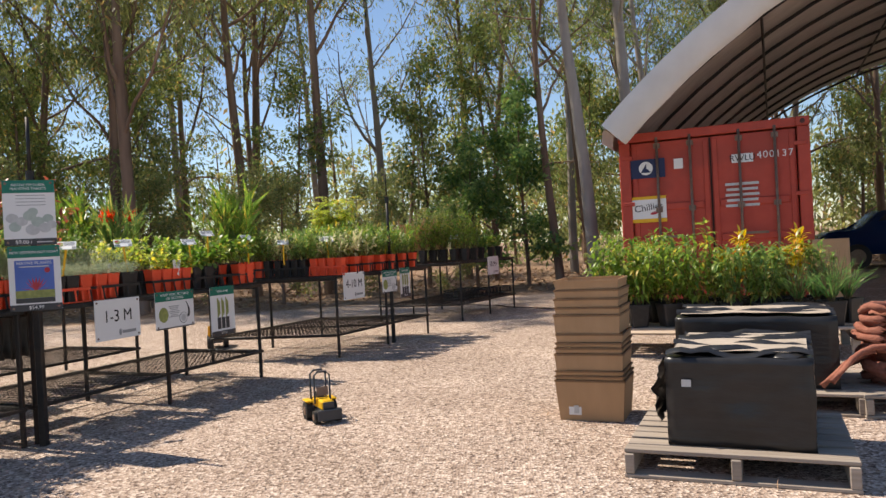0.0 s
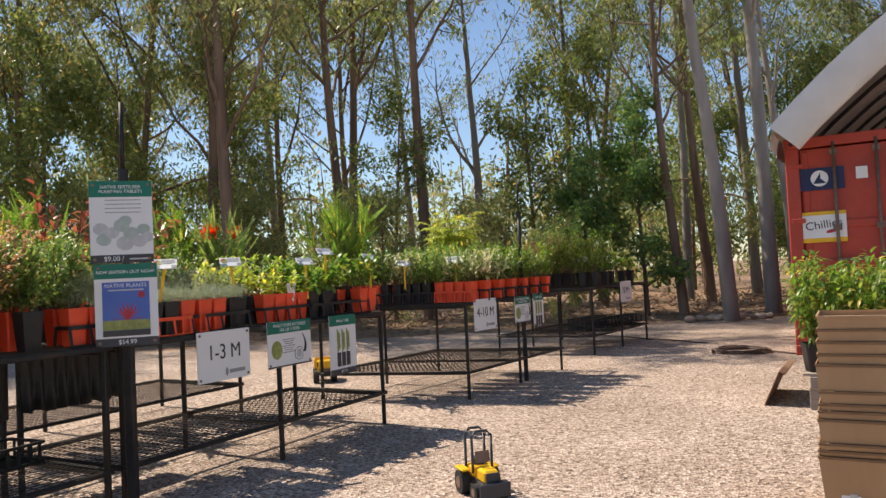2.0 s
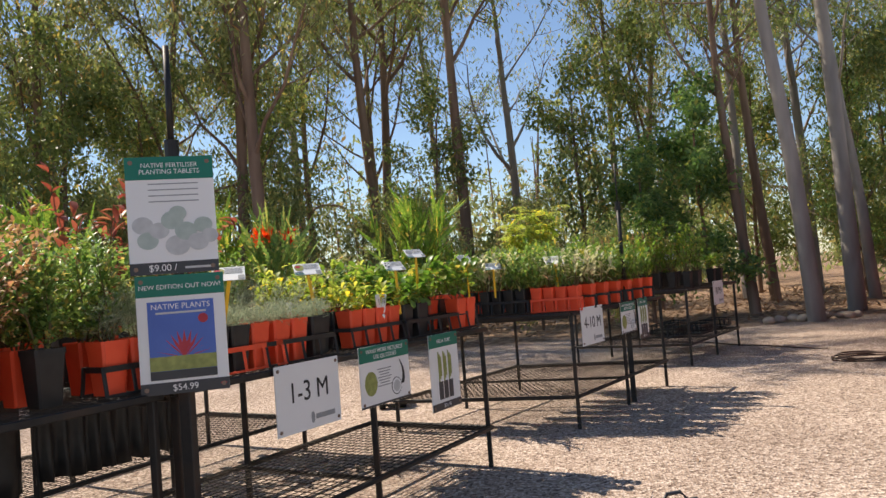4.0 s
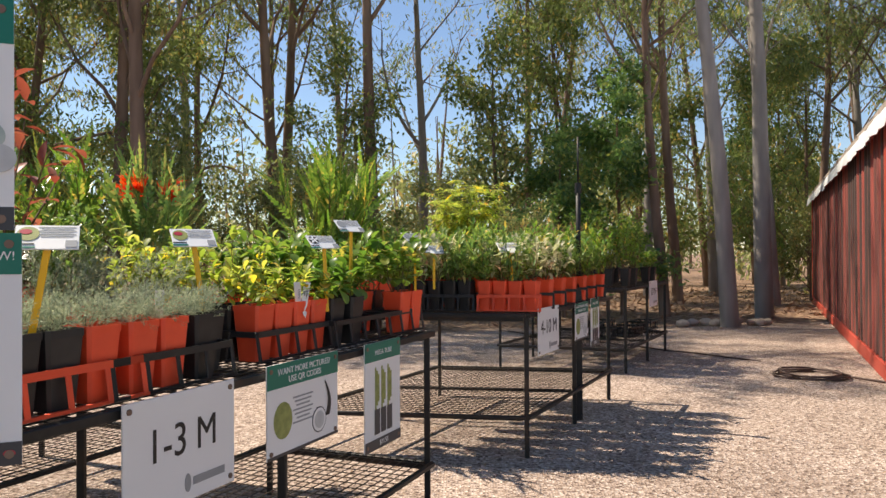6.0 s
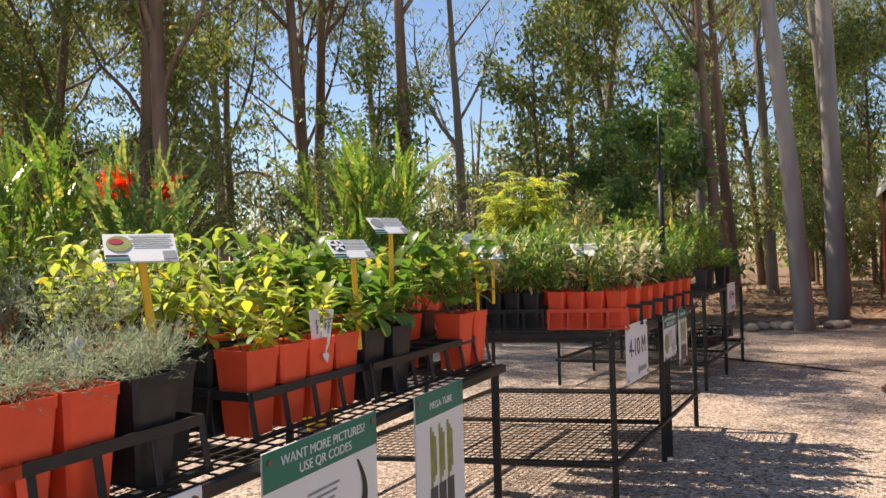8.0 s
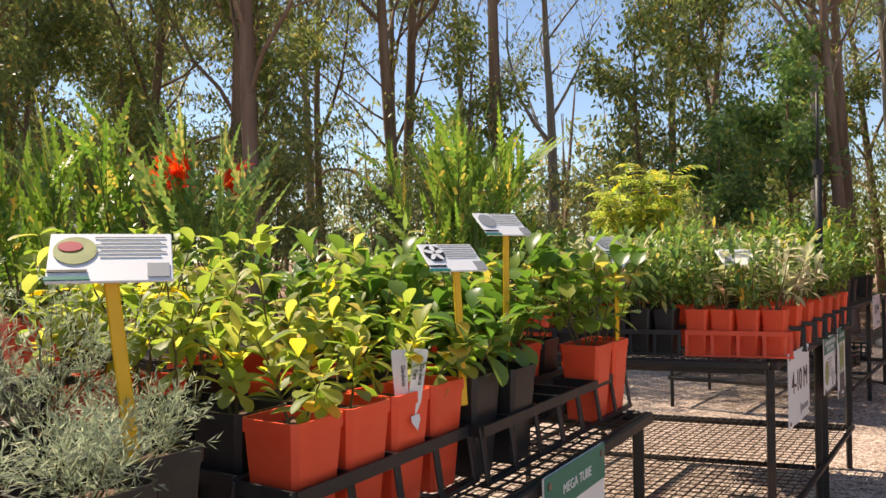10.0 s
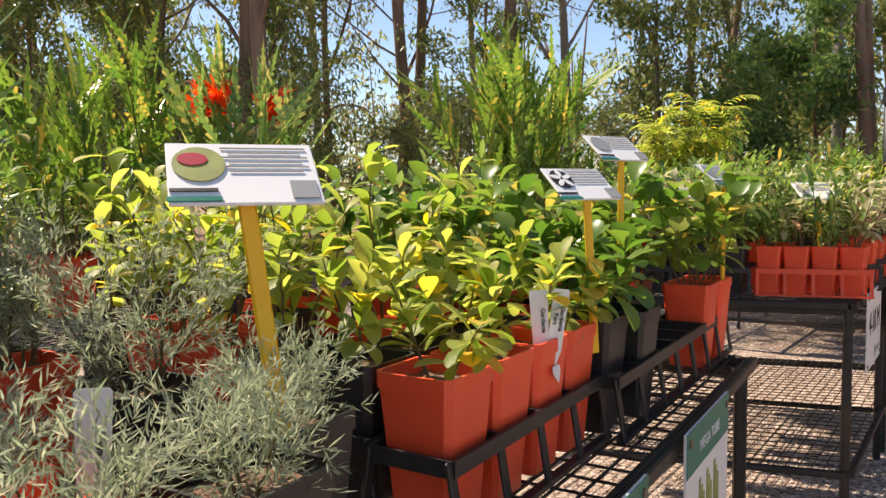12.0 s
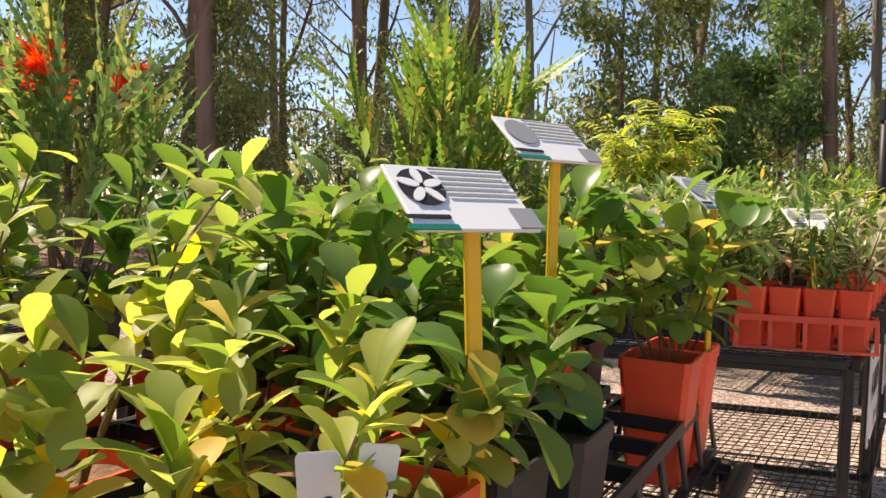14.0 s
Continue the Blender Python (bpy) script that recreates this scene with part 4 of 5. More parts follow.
# ---- signs ----
FACE = pose(0, 0, 0, 90)


def on_face(x, z, y=-0.006):
    return Matrix.Translation((x, y, z)) @ FACE


def slab(name, w, h, x, z, y, material, parent, label="", depth=0.001):
    return part(name, box(bmesh.new(), (w, depth, h), (x, y, z)), material, parent, label)


def disc(name, rx, rz, x, z, y, material, parent, label=""):
    bm = bmesh.new()
    bmesh.ops.create_cone(bm, cap_ends=True, segments=20, radius1=1, radius2=1, depth=1, matrix=Matrix.Translation((x, y, z)) @ FACE @ Matrix.Diagonal((rx, rz, 0.001, 1)))
    return part(name, bm, material, parent, label)


def board(name, label, w, h, m):
    t = thing(name, label, "sign", "bench signs", m=m)
    part("board", box(bmesh.new(), (w, 0.005, h), (0, 0, 0), bevel=0.001), WHITE, t, "white plastic board")
    for sx in (-1, 1):
        for sz in (-1, 1):
            part("screw", cyl(bmesh.new(), (sx * (w / 2 - 0.02), -0.006, sz * (h / 2 - 0.02)), (sx * (w / 2 - 0.02), -0.002, sz * (h / 2 - 0.02)), 0.008, seg=10), BAR, t)
    return t


def along1(a, l, z):
    p = o1 + D1B * (a - 0.12) + W1B * l
    return pose(p.x, p.y, z, 0, 0, math.degrees(math.atan2(D1B.y, D1B.x)))


def height_sign(words, m):
    t = board("height_sign", f"white plastic sign reading {words} screwed to the bench", 0.42, 0.297, m)
    text(words, 0.125, on_face(0, 0.02, -0.0035), INK, t, squash=0.9)
    slab("logo_bar", 0.13, 0.022, 0.10, -0.10, -0.0035, GREYINK, t)
    disc("logo_leaf", 0.012, 0.025, 0.015, -0.10, -0.0035, GREYINK, t)


def qr_sign(m, w=0.40, h=0.285):
    t = board("picture_sign", "white and teal sign about picture codes, on the bench", w, h, m)
    slab("header", w, 0.078, 0, h / 2 - 0.039, -0.0032, TEAL, t, "teal header")
    text("WANT MORE PICTURES?\nUSE QR CODES", 0.029, on_face(0, h / 2 - 0.042, -0.0045), WHITE, t)
    disc("plant_picture", 0.052, 0.06, -w * 0.3, -0.035, -0.0032, OLIVE, t)
    for i in range(7):
        slab("text_line", 0.12 - 0.02 * (i % 3), 0.0055, -0.012, 0.028 - i * 0.014, -0.0032, GREYINK, t)
    disc("code_ring", 0.045, 0.045, 0.088, -0.075, -0.0032, INK, t)
    disc("code_field", 0.041, 0.041, 0.088, -0.075, -0.0042, WHITE, t)
    disc("code_blur", 0.03, 0.03, 0.088, -0.075, -0.0052, PAPER, t)
    V, F = [], []
    for k in range(9):
        f = k / 8
        x, z, wd = 0.125 + 0.03 * math.sin(f * 2.6), 0.055 - 0.125 * f, 0.004 + 0.011 * f
        V += [Vector((x - wd, -0.0045, z)), Vector((x + wd, -0.0045, z))]
        if k:
            F.append((2 * k - 2, 2 * k - 1, 2 * k + 1, 2 * k))
    raw("arrow", V, F, INK, t)
    slab("foot_bar", w, 0.01, 0, -h / 2 + 0.006, -0.0032, CHAR, t)


def tube_sign(m, w=0.275, h=0.41):
    t = board("tube_sign", "tall white and teal sign showing three seedling tubes", w, h, m)
    slab("header", w, 0.075, 0, h / 2 - 0.0375, -0.0032, TEAL, t, "teal header")
    text("MEGA TUBE", 0.028, on_face(0, h / 2 - 0.042, -0.0045), WHITE, t)
    for i, x in enumerate((-0.055, 0, 0.055)):
        slab("tube_picture", 0.046, 0.10, x, -0.105, -0.0036, CHAR, t)
        for k in range(3):
            slab("seedling_picture", 0.012, 0.17 - 0.03 * k, x + 0.012 * (k - 1), 0.03, -0.0032 - 0.0004 * k, OLIVE, t)
    slab("price_bar", w, 0.042, 0, -h / 2 + 0.021, -0.0042, CHAR, t)
    text("$11.55", 0.028, on_face(0, -h / 2 + 0.022, -0.0055), WHITE, t)


height_sign("1-3 M", along1(0.895, -0.028, 0.705))
qr_sign(along1(1.48, -0.028, 0.715), 0.43, 0.30)
tube_sign(along1(2.06, -0.028, 0.645), 0.315, 0.43)
R2 = math.degrees(math.atan2(d2.y, d2.x))


def along2(bf, a, l, z):
    p = bf[0] + bf[1] * a + bf[2] * l
    return pose(p.x, p.y, z, 0, 0, math.degrees(math.atan2(bf[1].y, bf[1].x)))


height_sign("4-10 M", along2(B2, 0.28, -0.035, 0.72))
qr_sign(along2(B2, 1.05, -0.035, 0.715), 0.34, 0.27)
tube_sign(along2(B2, 1.42, -0.035, 0.68), 0.24, 0.37)
height_sign("10 M+", along2(B3, 1.1, -0.035, 0.74))


def sale_pole(x, y):
    t = thing("sign_pole", "dark steel pole standing by the bench corner", "pole", m=pose(x, y, GZ))
    part("lower_tube", box(bmesh.new(), (0.045, 0.045, 1.0), (0, 0, 0.5), bevel=0.004), STEEL, t)
    part("upper_tube", cyl(bmesh.new(), (0, 0, 1.0), (0, 0, 1.75), 0.018, seg=10), STEEL, t, smooth=True)
    part("top_rod", cyl(bmesh.new(), (0, 0, 1.75), (0, 0, 2.15), 0.012 if y < 6 else 0.007, seg=8), STEEL, t, smooth=True)
    part("collar", cyl(bmesh.new(), (0, 0, 1.72), (0, 0, 1.80), 0.026, seg=10), STEEL, t)


sale_pole(-2.60, 5.165)
sale_pole(-0.785, 9.567)
SM = pose(-2.585, 5.125, 0, 0, 0, 25)


def fertiliser_sign():
    w, h = 0.300, 0.42
    t = board("fertiliser_sign", "white and teal sign selling planting tablets, on a pole", w, h, SM @ pose(-0.006, 0, 1.473))
    slab("header", w, 0.082, 0, h / 2 - 0.041, -0.0032, TEAL, t, "teal header")
    text("NATIVE FERTILISER\nPLANTING TABLETS", 0.023, on_face(0, h / 2 - 0.043, -0.0045), WHITE, t)
    for i in range(4):
        slab("text_line", 0.17, 0.004, 0.01, 0.112 - i * 0.021, -0.0032, GREYINK, t)
    for i, (x, z, r) in enumerate(((-0.10, -0.035, 0.036), (-0.085, -0.09, 0.036), (-0.045, -0.055, 0.034), (0.0, -0.02, 0.038), (0.015, -0.11, 0.042), (0.045, -0.06, 0.038), (0.085, -0.10, 0.036), (0.105, -0.04, 0.032), (0.125, -0.08, 0.03), (0.02, 0.005, 0.03))):
        disc("tablet_picture", r, r * 0.86, x, z, -0.0030 - 0.0004 * i, SAGE if i % 2 else PAPER, t)
    slab("price_bar", w, 0.042, 0, -h / 2 + 0.021, -0.0034, CHAR, t)
    text("$9.00 /", 0.034, on_face(-0.04, -h / 2 + 0.021, -0.0045), WHITE, t)
    slab("text_line", 0.10, 0.008, 0.085, -h / 2 + 0.019, -0.0045, PAPER, t)


def book_sign():
    w, h = 0.300, 0.42
    t = board("book_sign", "white and teal sign selling a native plants book", w, h, SM @ pose(0.006, 0, 1.048))
    slab("header", w, 0.075, 0, h / 2 - 0.0375, -0.0032, TEAL, t, "teal header")
    text("NEW EDITION OUT NOW!", 0.023, on_face(0, h / 2 - 0.042, -0.0045), WHITE, t)
    k = part("book_picture", box(bmesh.new(), (0.225, 0.001, 0.275), (-0.002, -0.0032, -0.02)), BLUEP, t, "blue book cover")
    text("NATIVE PLANTS", 0.028, on_face(-0.002, 0.098, -0.0045), WHITE, k)
    slab("text_line", 0.17, 0.007, -0.002, 0.076, -0.0040, PAPER, k)
    disc("red_seal", 0.017, 0.017, 0.072, 0.05, -0.0042, REDP, k)
    for i in range(11):
        a = radians(-75 + i * 15)
        V, F = [], []
        n = Vector((math.cos(a), 0, math.sin(a) * 0.3))
        tip = Vector((math.sin(a) * 0.095, 0, math.cos(a) * 0.10))
        b0 = Vector((0.005, -0.0040 - 0.0001 * i, -0.085))
        V += [b0 - n * 0.004, b0 + tip * 0.5 + n * 0.008, b0 + tip, b0 + tip * 0.5 - n * 0.008]
        raw("picture_leaf", V, [(0, 1, 2, 3)], REDP, k)
    slab("picture_grass", 0.225, 0.05, -0.002, -0.102, -0.0056, OLIVE, k)
    slab("picture_foot", 0.225, 0.03, -0.002, -0.143, -0.0062, CHAR, k)
    slab("price_bar", w, 0.042, 0, -h / 2 + 0.021, -0.0034, CHAR, t)
    text("$54.99", 0.032, on_face(0, -h / 2 + 0.021, -0.0045), WHITE, t)
    disc("red_mark", 0.01, 0.006, 0.13, -h / 2 + 0.022, -0.0045, REDP, t)


fertiliser_sign()
book_sign()


# ---- plant labels on yellow stakes, and white tags ----
def plant_label(x, y, z0, z1, yaw, pic, lean=(0.0, 0.0), k=1.0):
    t = thing("plant_label", "white printed plant label on a yellow plastic stake in a pot", "label", "plant labels", m=pose(x, y, z0))
    top = Vector((lean[0], lean[1], z1 - z0))
    bm = bmesh.new()
    box(bm, (0.016, 0.006, top.length + 0.04), top / 2 - Vector((0, 0, 0.02)), Vector((0, 0, 1)).rotation_difference(top).to_matrix() @ Matrix.Rotation(radians(yaw), 3, "Z"), 0.002)
    part("stake", bm, YELLOW, t, "yellow plastic stake")
    M = Matrix.Translation(top) @ pose(0, 0, 0, -50, 0, yaw)
    bm = box(bmesh.new(), (0.15 * k, 0.004, 0.098 * k), (0, 0, 0.02), bevel=0.001)
    card = part("card", bm, WHITE, t, "white printed card")
    card.matrix_local = M
    disc("picture", 0.026 * k, 0.028 * k, -0.044 * k, 0.03, -0.0032, OLIVE if pic is REDP else pic, card)
    if pic is REDP:
        disc("flower_picture", 0.013, 0.009, -0.05 * k, 0.036, -0.0042, REDP, card)
    if pic is INK:
        for i in range(5):
            a = radians(90 + 72 * i)
            bm = bmesh.new()
            bmesh.ops.create_cone(bm, cap_ends=True, segments=10, radius1=1, radius2=1, depth=1, matrix=Matrix.Translation((-0.044 * k + math.cos(a) * 0.012, -0.0042, 0.03 + math.sin(a) * 0.013)) @ pose(0, 0, 0, 0, -math.degrees(a)) @ FACE @ Matrix.Diagonal((0.010, 0.0045, 0.001, 1)))
            part("petal_picture", bm, WHITE, card)
    for i in range(6):
        slab("text_line", 0.078 - 0.012 * (i % 2), 0.0014, 0.02, 0.054 - i * 0.0068, -0.0032, GREYINK, card)
    slab("code_patch", 0.024, 0.024, 0.05, -0.006, -0.0032, GREYINK, card)
    slab("text_line", 0.04, 0.004, -0.045, -0.006, -0.0032, INK, card)
    slab("logo_bar", 0.045, 0.006, -0.045, -0.018, -0.0032, TEAL, card)


RIM = BH + 0.022 + POT_H
for x, y, top, yaw, pic, lean, k in ((-2.45, 6.155, 1.257, 33, REDP, (-0.03, 0.0), 0.88), (-2.18, 6.76, 1.252, 42, INK, (-0.012, 0.01), 0.80), (-2.13, 7.04, 1.325, 44, GREYINK, (0, 0.01), 0.80), (-1.88, 7.42, 1.278, 58, GREYINK, (0, 0), 0.80),
                                    (-1.84, 8.57, 1.23, 12, GREYINK, (0, 0), 0.8), (-2.62, 5.51, 1.245, 25, REDP, (0.04, 0), 0.88), (-3.2, 6.4, 1.22, 0, GREYINK, (0, 0), 0.9)):
    plant_label(x, y, RIM - 0.01, top, yaw, pic, lean, k)
for bf, a, l, top in ((B2, 0.10, 0.13, 1.24), (B2, 0.8, 0.18, 1.22), (B2, 1.4, 0.2, 1.2), (B3, 0.5, 0.3, 1.22), (B0, 2.0, 0.3, 1.22), (B0, 1.6, 0.35, 1.2), (B2, 0.5, 0.9, 1.23)):
    p = bf[0] + bf[1] * a + bf[2] * l
    plant_label(p.x, p.y, RIM - 0.01, top, 15 + 40 * rng.random(), GREYINK, (rnd(rng, -0.03, 0.03), 0))


def white_tag(x, y, yaw, lean, lines):
    t = thing("plant_tag", "white plastic tag with handwriting stuck in a pot", "tag", "white plant tags", m=pose(x, y, RIM - 0.03, 0, lean, yaw))
    bm = bmesh.new()
    pts = [(-0.011, 0), (-0.003, -0.03), (0.003, -0.03), (0.011, 0), (0.013, 0.085), (0.011, 0.088), (-0.011, 0.088), (-0.013, 0.085)]
    for yy in (-0.0008, 0.0008):
        bm.faces.new([bm.verts.new((px, yy, pz + 0.015)) for px, pz in pts])
    part("blade", bm, WHITE, t)
    for i, w in enumerate(lines):
        text(w, 0.0095, Matrix.Translation((0.005 - i * 0.010, -0.0018, 0.06)) @ FACE @ pose(0, 0, 0, 0, 0, -90), INK, t)


white_tag(-2.238, 6.605, 30, 8, ("Gardenia", "Port"))
white_tag(-2.252, 6.588, 14, -3, ("Gardenia",))
white_tag(-2.53, 6.0, 25, 2, ("Dwarf",))
# paper heart on the pot below the tag
hm = bmesh.new()
hp = B1[0] + D1B * 1.672 + W1B * 0.2435
hv = [hm.verts.new(hp + D1B * a + Vector((0, 0, RIM - 0.045 + b)) + W1B * (0.004 * b / 0.02)) for a, b in ((0, -0.016), (0.013, 0.0), (0.012, 0.009), (-0.012, 0.009), (-0.013, 0.0))]
hm.faces.new(hv)
tagged(part("pot_sticker", hm, WHITE), "small white sticker on an orange pot", "sticker")


# ---- cartons, pallets and wrapped loads ----
def nested_cartons(x, y, yaw):
    zb = GZ
    levels = ((0.0, 0.28, 0.40), (0.28, 0.03, 0.395), (0.31, 0.035, 0.39), (0.345, 0.115, 0.39), (0.46, 0.04, 0.385), (0.50, 0.035, 0.382), (0.535, 0.06, 0.385), (0.595, 0.13, 0.38), (0.725, 0.05, 0.375), (0.775, 0.06, 0.372), (0.835, 0.06, 0.37), (0.895, 0.065, 0.366))
    for i, (z, h, w) in enumerate(levels):
        z, h, w = z * 0.945, h * 0.945, w * 1.12
        t = thing("carton", "brown cardboard carton nested in a tall stack", "carton", "stack of cartons", m=pose(x + rnd(rng, -0.006, 0.006), y, zb + z, 0, 0, yaw + rnd(rng, -1.2, 1.2)))
        bm = bmesh.new()
        r0 = []
        lo, hi = (0.90, 1.0) if i == 0 else (0.965, 1.0)
        for zz, s in ((0, lo), (h - 0.002, hi)):
            r0.append([bm.verts.new((sx * w / 2 * s, sy * 0.19 * s, zz)) for sx, sy in ((-1, -1), (1, -1), (1, 1), (-1, 1))])
        for k in range(4):
            bm.faces.new((r0[0][k], r0[0][(k + 1) % 4], r0[1][(k + 1) % 4], r0[1][k]))
        bm.faces.new(r0[0][::-1])
        part("body", bm, CARD, t)
        bm = bmesh.new()
        for sx, sy, lx, ly in ((0, -1, w, 0.006), (0, 1, w, 0.006), (-1, 0, 0.006, 0.38), (1, 0, 0.006, 0.38)):
            box(bm, (lx, ly, 0.012), (sx * w / 2, sy * 0.19, h - 0.008))
        # covered rims take the card with painted shade, the top rim plain card
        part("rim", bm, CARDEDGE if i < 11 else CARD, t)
        if i == 11:
            part("top_flap", box(bmesh.new(), (w * 0.97, 0.35, 0.006), (0, 0, h - 0.03)), CARD, t)
        if i == 0:
            lab = slab("paper_label", 0.08, 0.085, -0.10, 0.07, -0.178, WHITE, t, "white paper label", 0.001)
            lab.rotation_euler = (-0.06, 0, 0)
            lab.location = (0, -0.004, 0.0)
            slab("print_patch", 0.03, 0.05, -0.09, 0.075, -0.186, PAPER, t)


nested_cartons(1.025, 5.375, -20.5)


def pallet(m, w=1.165, d=1.0, label="weathered grey timber pallet on the gravel"):
    t = thing("pallet", label, "pallet", "timber pallets", m=m)
    n = 8
    for i in range(n):
        part("top_board", box(bmesh.new(), (w, d / n * 0.76, 0.02), (w / 2, (i + 0.5) * d / n, 0.128 + rnd(rng, -0.002, 0.002)), bevel=0.003), PALLETW, t)
    for x in (0.025, w / 2, w - 0.025):
        part("bearer", box(bmesh.new(), (0.045, d, 0.095), (x, d / 2, 0.068), bevel=0.004), PALLETW, t)
    for y in (0.05, d / 2, d - 0.05):
        part("bottom_board", box(bmesh.new(), (w, 0.10, 0.018), (w / 2, y, 0.010), bevel=0.003), PALLETW, t)
    return t


PYAW = -20.7
pallet(pose(0.944, 4.067, GZ, 0, 0, PYAW), 1.02, 0.95)
pallet(pose(1.46, 5.42, GZ, 0, 0, PYAW), 1.2, 1.0)


def wrapped_load(m, w, d, h, label, flap=True):
    t = thing("wrapped_load", label, "load", "wrapped loads", m=m)
    bm = bmesh.new()
    bmesh.ops.create_cube(bm, size=1, matrix=Matrix.Translation((w / 2, d / 2, h / 2)) @ Matrix.Diagonal((w, d, h, 1)))
    bmesh.ops.subdivide_edges(bm, edges=bm.edges[:], cuts=14, use_grid_fill=True)
    for v in bm.verts:
        q = v.co.copy()
        f = noise.noise(q * 6) * 0.012 + noise.noise(Vector((q.x * 4, q.y * 4, q.z * 28))) * 0.006
        v.co += Vector((q.x - w / 2, q.y - d / 2, 0)).normalized() * f * (1 if q.z < h - 0.01 else 0.4)
        if q.z > h - 0.01:
            v.co.z += noise.noise(q * 5) * 0.012
    part("wrap", bm, WRAP, t, "creased black stretch wrap", True)
    top = bmesh.new()
    bmesh.ops.create_grid(top, x_segments=14, y_segments=10, size=0.5, matrix=Matrix.Translation((w * 0.5, d * 0.5, h + 0.024)) @ Matrix.Diagonal((w * 0.93, d * 0.86, 1, 1)))
    for v in top.verts:
        v.co.z += noise.noise(v.co * 5) * 0.012
    part("top_sheet", top, CLOTHTOP, t, "dusty grey board showing through")
    r = random.Random(int(w * 1000))
    for i in range(7 if flap else 4):
        V, F = [], []
        y0 = d * rnd(r, 0.05, 0.95)
        n = 16
        for k in range(n + 1):
            f = k / n
            z = h + 0.02 + 0.025 * abs(noise.noise((f * 5, i * 3.1, 0))) + 0.014 * math.sin(f * 9 + i)
            y = y0 + 0.08 * noise.noise((f * 3, i, 7))
            wd = 0.02 + 0.03 * abs(noise.noise((f * 4, i, 3)))
            V += [Vector((w * f, y - wd, z - 0.012)), Vector((w * f, y, z + 0.008)), Vector((w * f, y + wd, z - 0.012))]
            if k:
                b = 3 * k
                F += [(b - 3, b - 2, b + 1, b), (b - 2, b - 1, b + 2, b + 1)]
        raw("wrap_fold", V, F, WRAP, t, smooth=True)
    if flap:
        V, F = [], []
        n = 14
        for k in range(n + 1):
            f = k / n
            for j in range(7):
                g = j / 6
                V.append(Vector((-0.015 - 0.10 * math.sin(f * 2.6) * (0.4 + 0.6 * g) + 0.05 * noise.noise((f * 6, g * 5, 2)), d * 0.9 * g + 0.05 * noise.noise((f * 5, g * 4, 9)), h - 0.02 - f * (h * 0.72))))
        for k in range(n):
            for j in range(6):
                b = 7 * k + j
                F.append((b, b + 1, b + 8, b + 7))
        raw("loose_wrap", V, F, WRAP, t, "torn loose wrap hanging from the side", True)
        slab("paper_label", 0.045, 0.035, 0.10, h * 0.72, -0.018, PAPER, t)
    return t


wrapped_load(pose(1.175, 4.12, GZ + 0.14, 0, 0, PYAW - 2), 0.66, 0.84, 0.425, "black stretch-wrapped box load on a pallet, dusty top")
wrapped_load(pose(1.60, 5.53, GZ + 0.14, 0, 0, PYAW), 0.98, 0.62, 0.455, "black stretch-wrapped load on a second pallet", False)

# ---- plants beside the container, on a low slatted stand ----
stand = thing("slatted_stand", "low timber stand with slats under potted plants", "stand", m=pose(1.42, 7.72, GZ, 0, 0, -20))
for i in range(7):
    part("slat", box(bmesh.new(), (2.3, 0.09, 0.022), (1.15, 0.06 + i * 0.145, 0.27), bevel=0.003), PALLETW, stand)
for x in (0.08, 1.15, 2.22):
    part("bearer", box(bmesh.new(), (0.06, 1.0, 0.09), (x, 0.5, 0.21), bevel=0.004), PALLETW, stand)
    for y in (0.06, 0.94):
        part("foot", box(bmesh.new(), (0.08, 0.08, 0.17), (x, y, 0.085), bevel=0.004), PALLETW, stand)


# rusty plate propped on edge beside the stand
plate = thing("propped_plate", "rusty brown steel plate propped on edge beside the stand", "plate", m=pose(1.19, 7.95, GZ, 0, 24, -21))
part("sheet", box(bmesh.new(), (0.012, 0.85, 0.30), (0, 0.40, 0.15), bevel=0.003), RUST, plate)
part("folded_lip", box(bmesh.new(), (0.05, 0.85, 0.012), (0.022, 0.40, 0.296), bevel=0.003), RUST, plate)


def tall_pot(label, seed, fol, args, flowers=None):
    key = "t%d" % seed
    t = plant_proto(key, BLACKPOT, "black plastic pot", label, fol, seed, args, 0.20, 0.22)
    return t


def f_basil(V, F, r, p, d, f):
    if f < 0.2:
        return
    for _ in range(6):
        dd = (d * 0.25 + unit(r) + Vector((0, 0, -0.25))).normalized()
        leaf(V, F, p + dd * 0.02, dd, Vector((0, 0, 1)), rnd(r, 0.06, 0.11), rnd(r, 0.022, 0.036), 0.6, 0.4)


def f_croton(V, F, r, p, d, f):
    if f < 0.45:
        return
    for _ in range(5):
        dd = (d * 0.7 + unit(r)).normalized()
        leaf(V, F, p, dd, Vector((0, 0, 1)), rnd(r, 0.10, 0.16), rnd(r, 0.028, 0.045), 0.5, 0.5)


def f_top(V, F, r, p, d, f):
    if f > 0.75:
        f_basil(V, F, r, p, d, f)


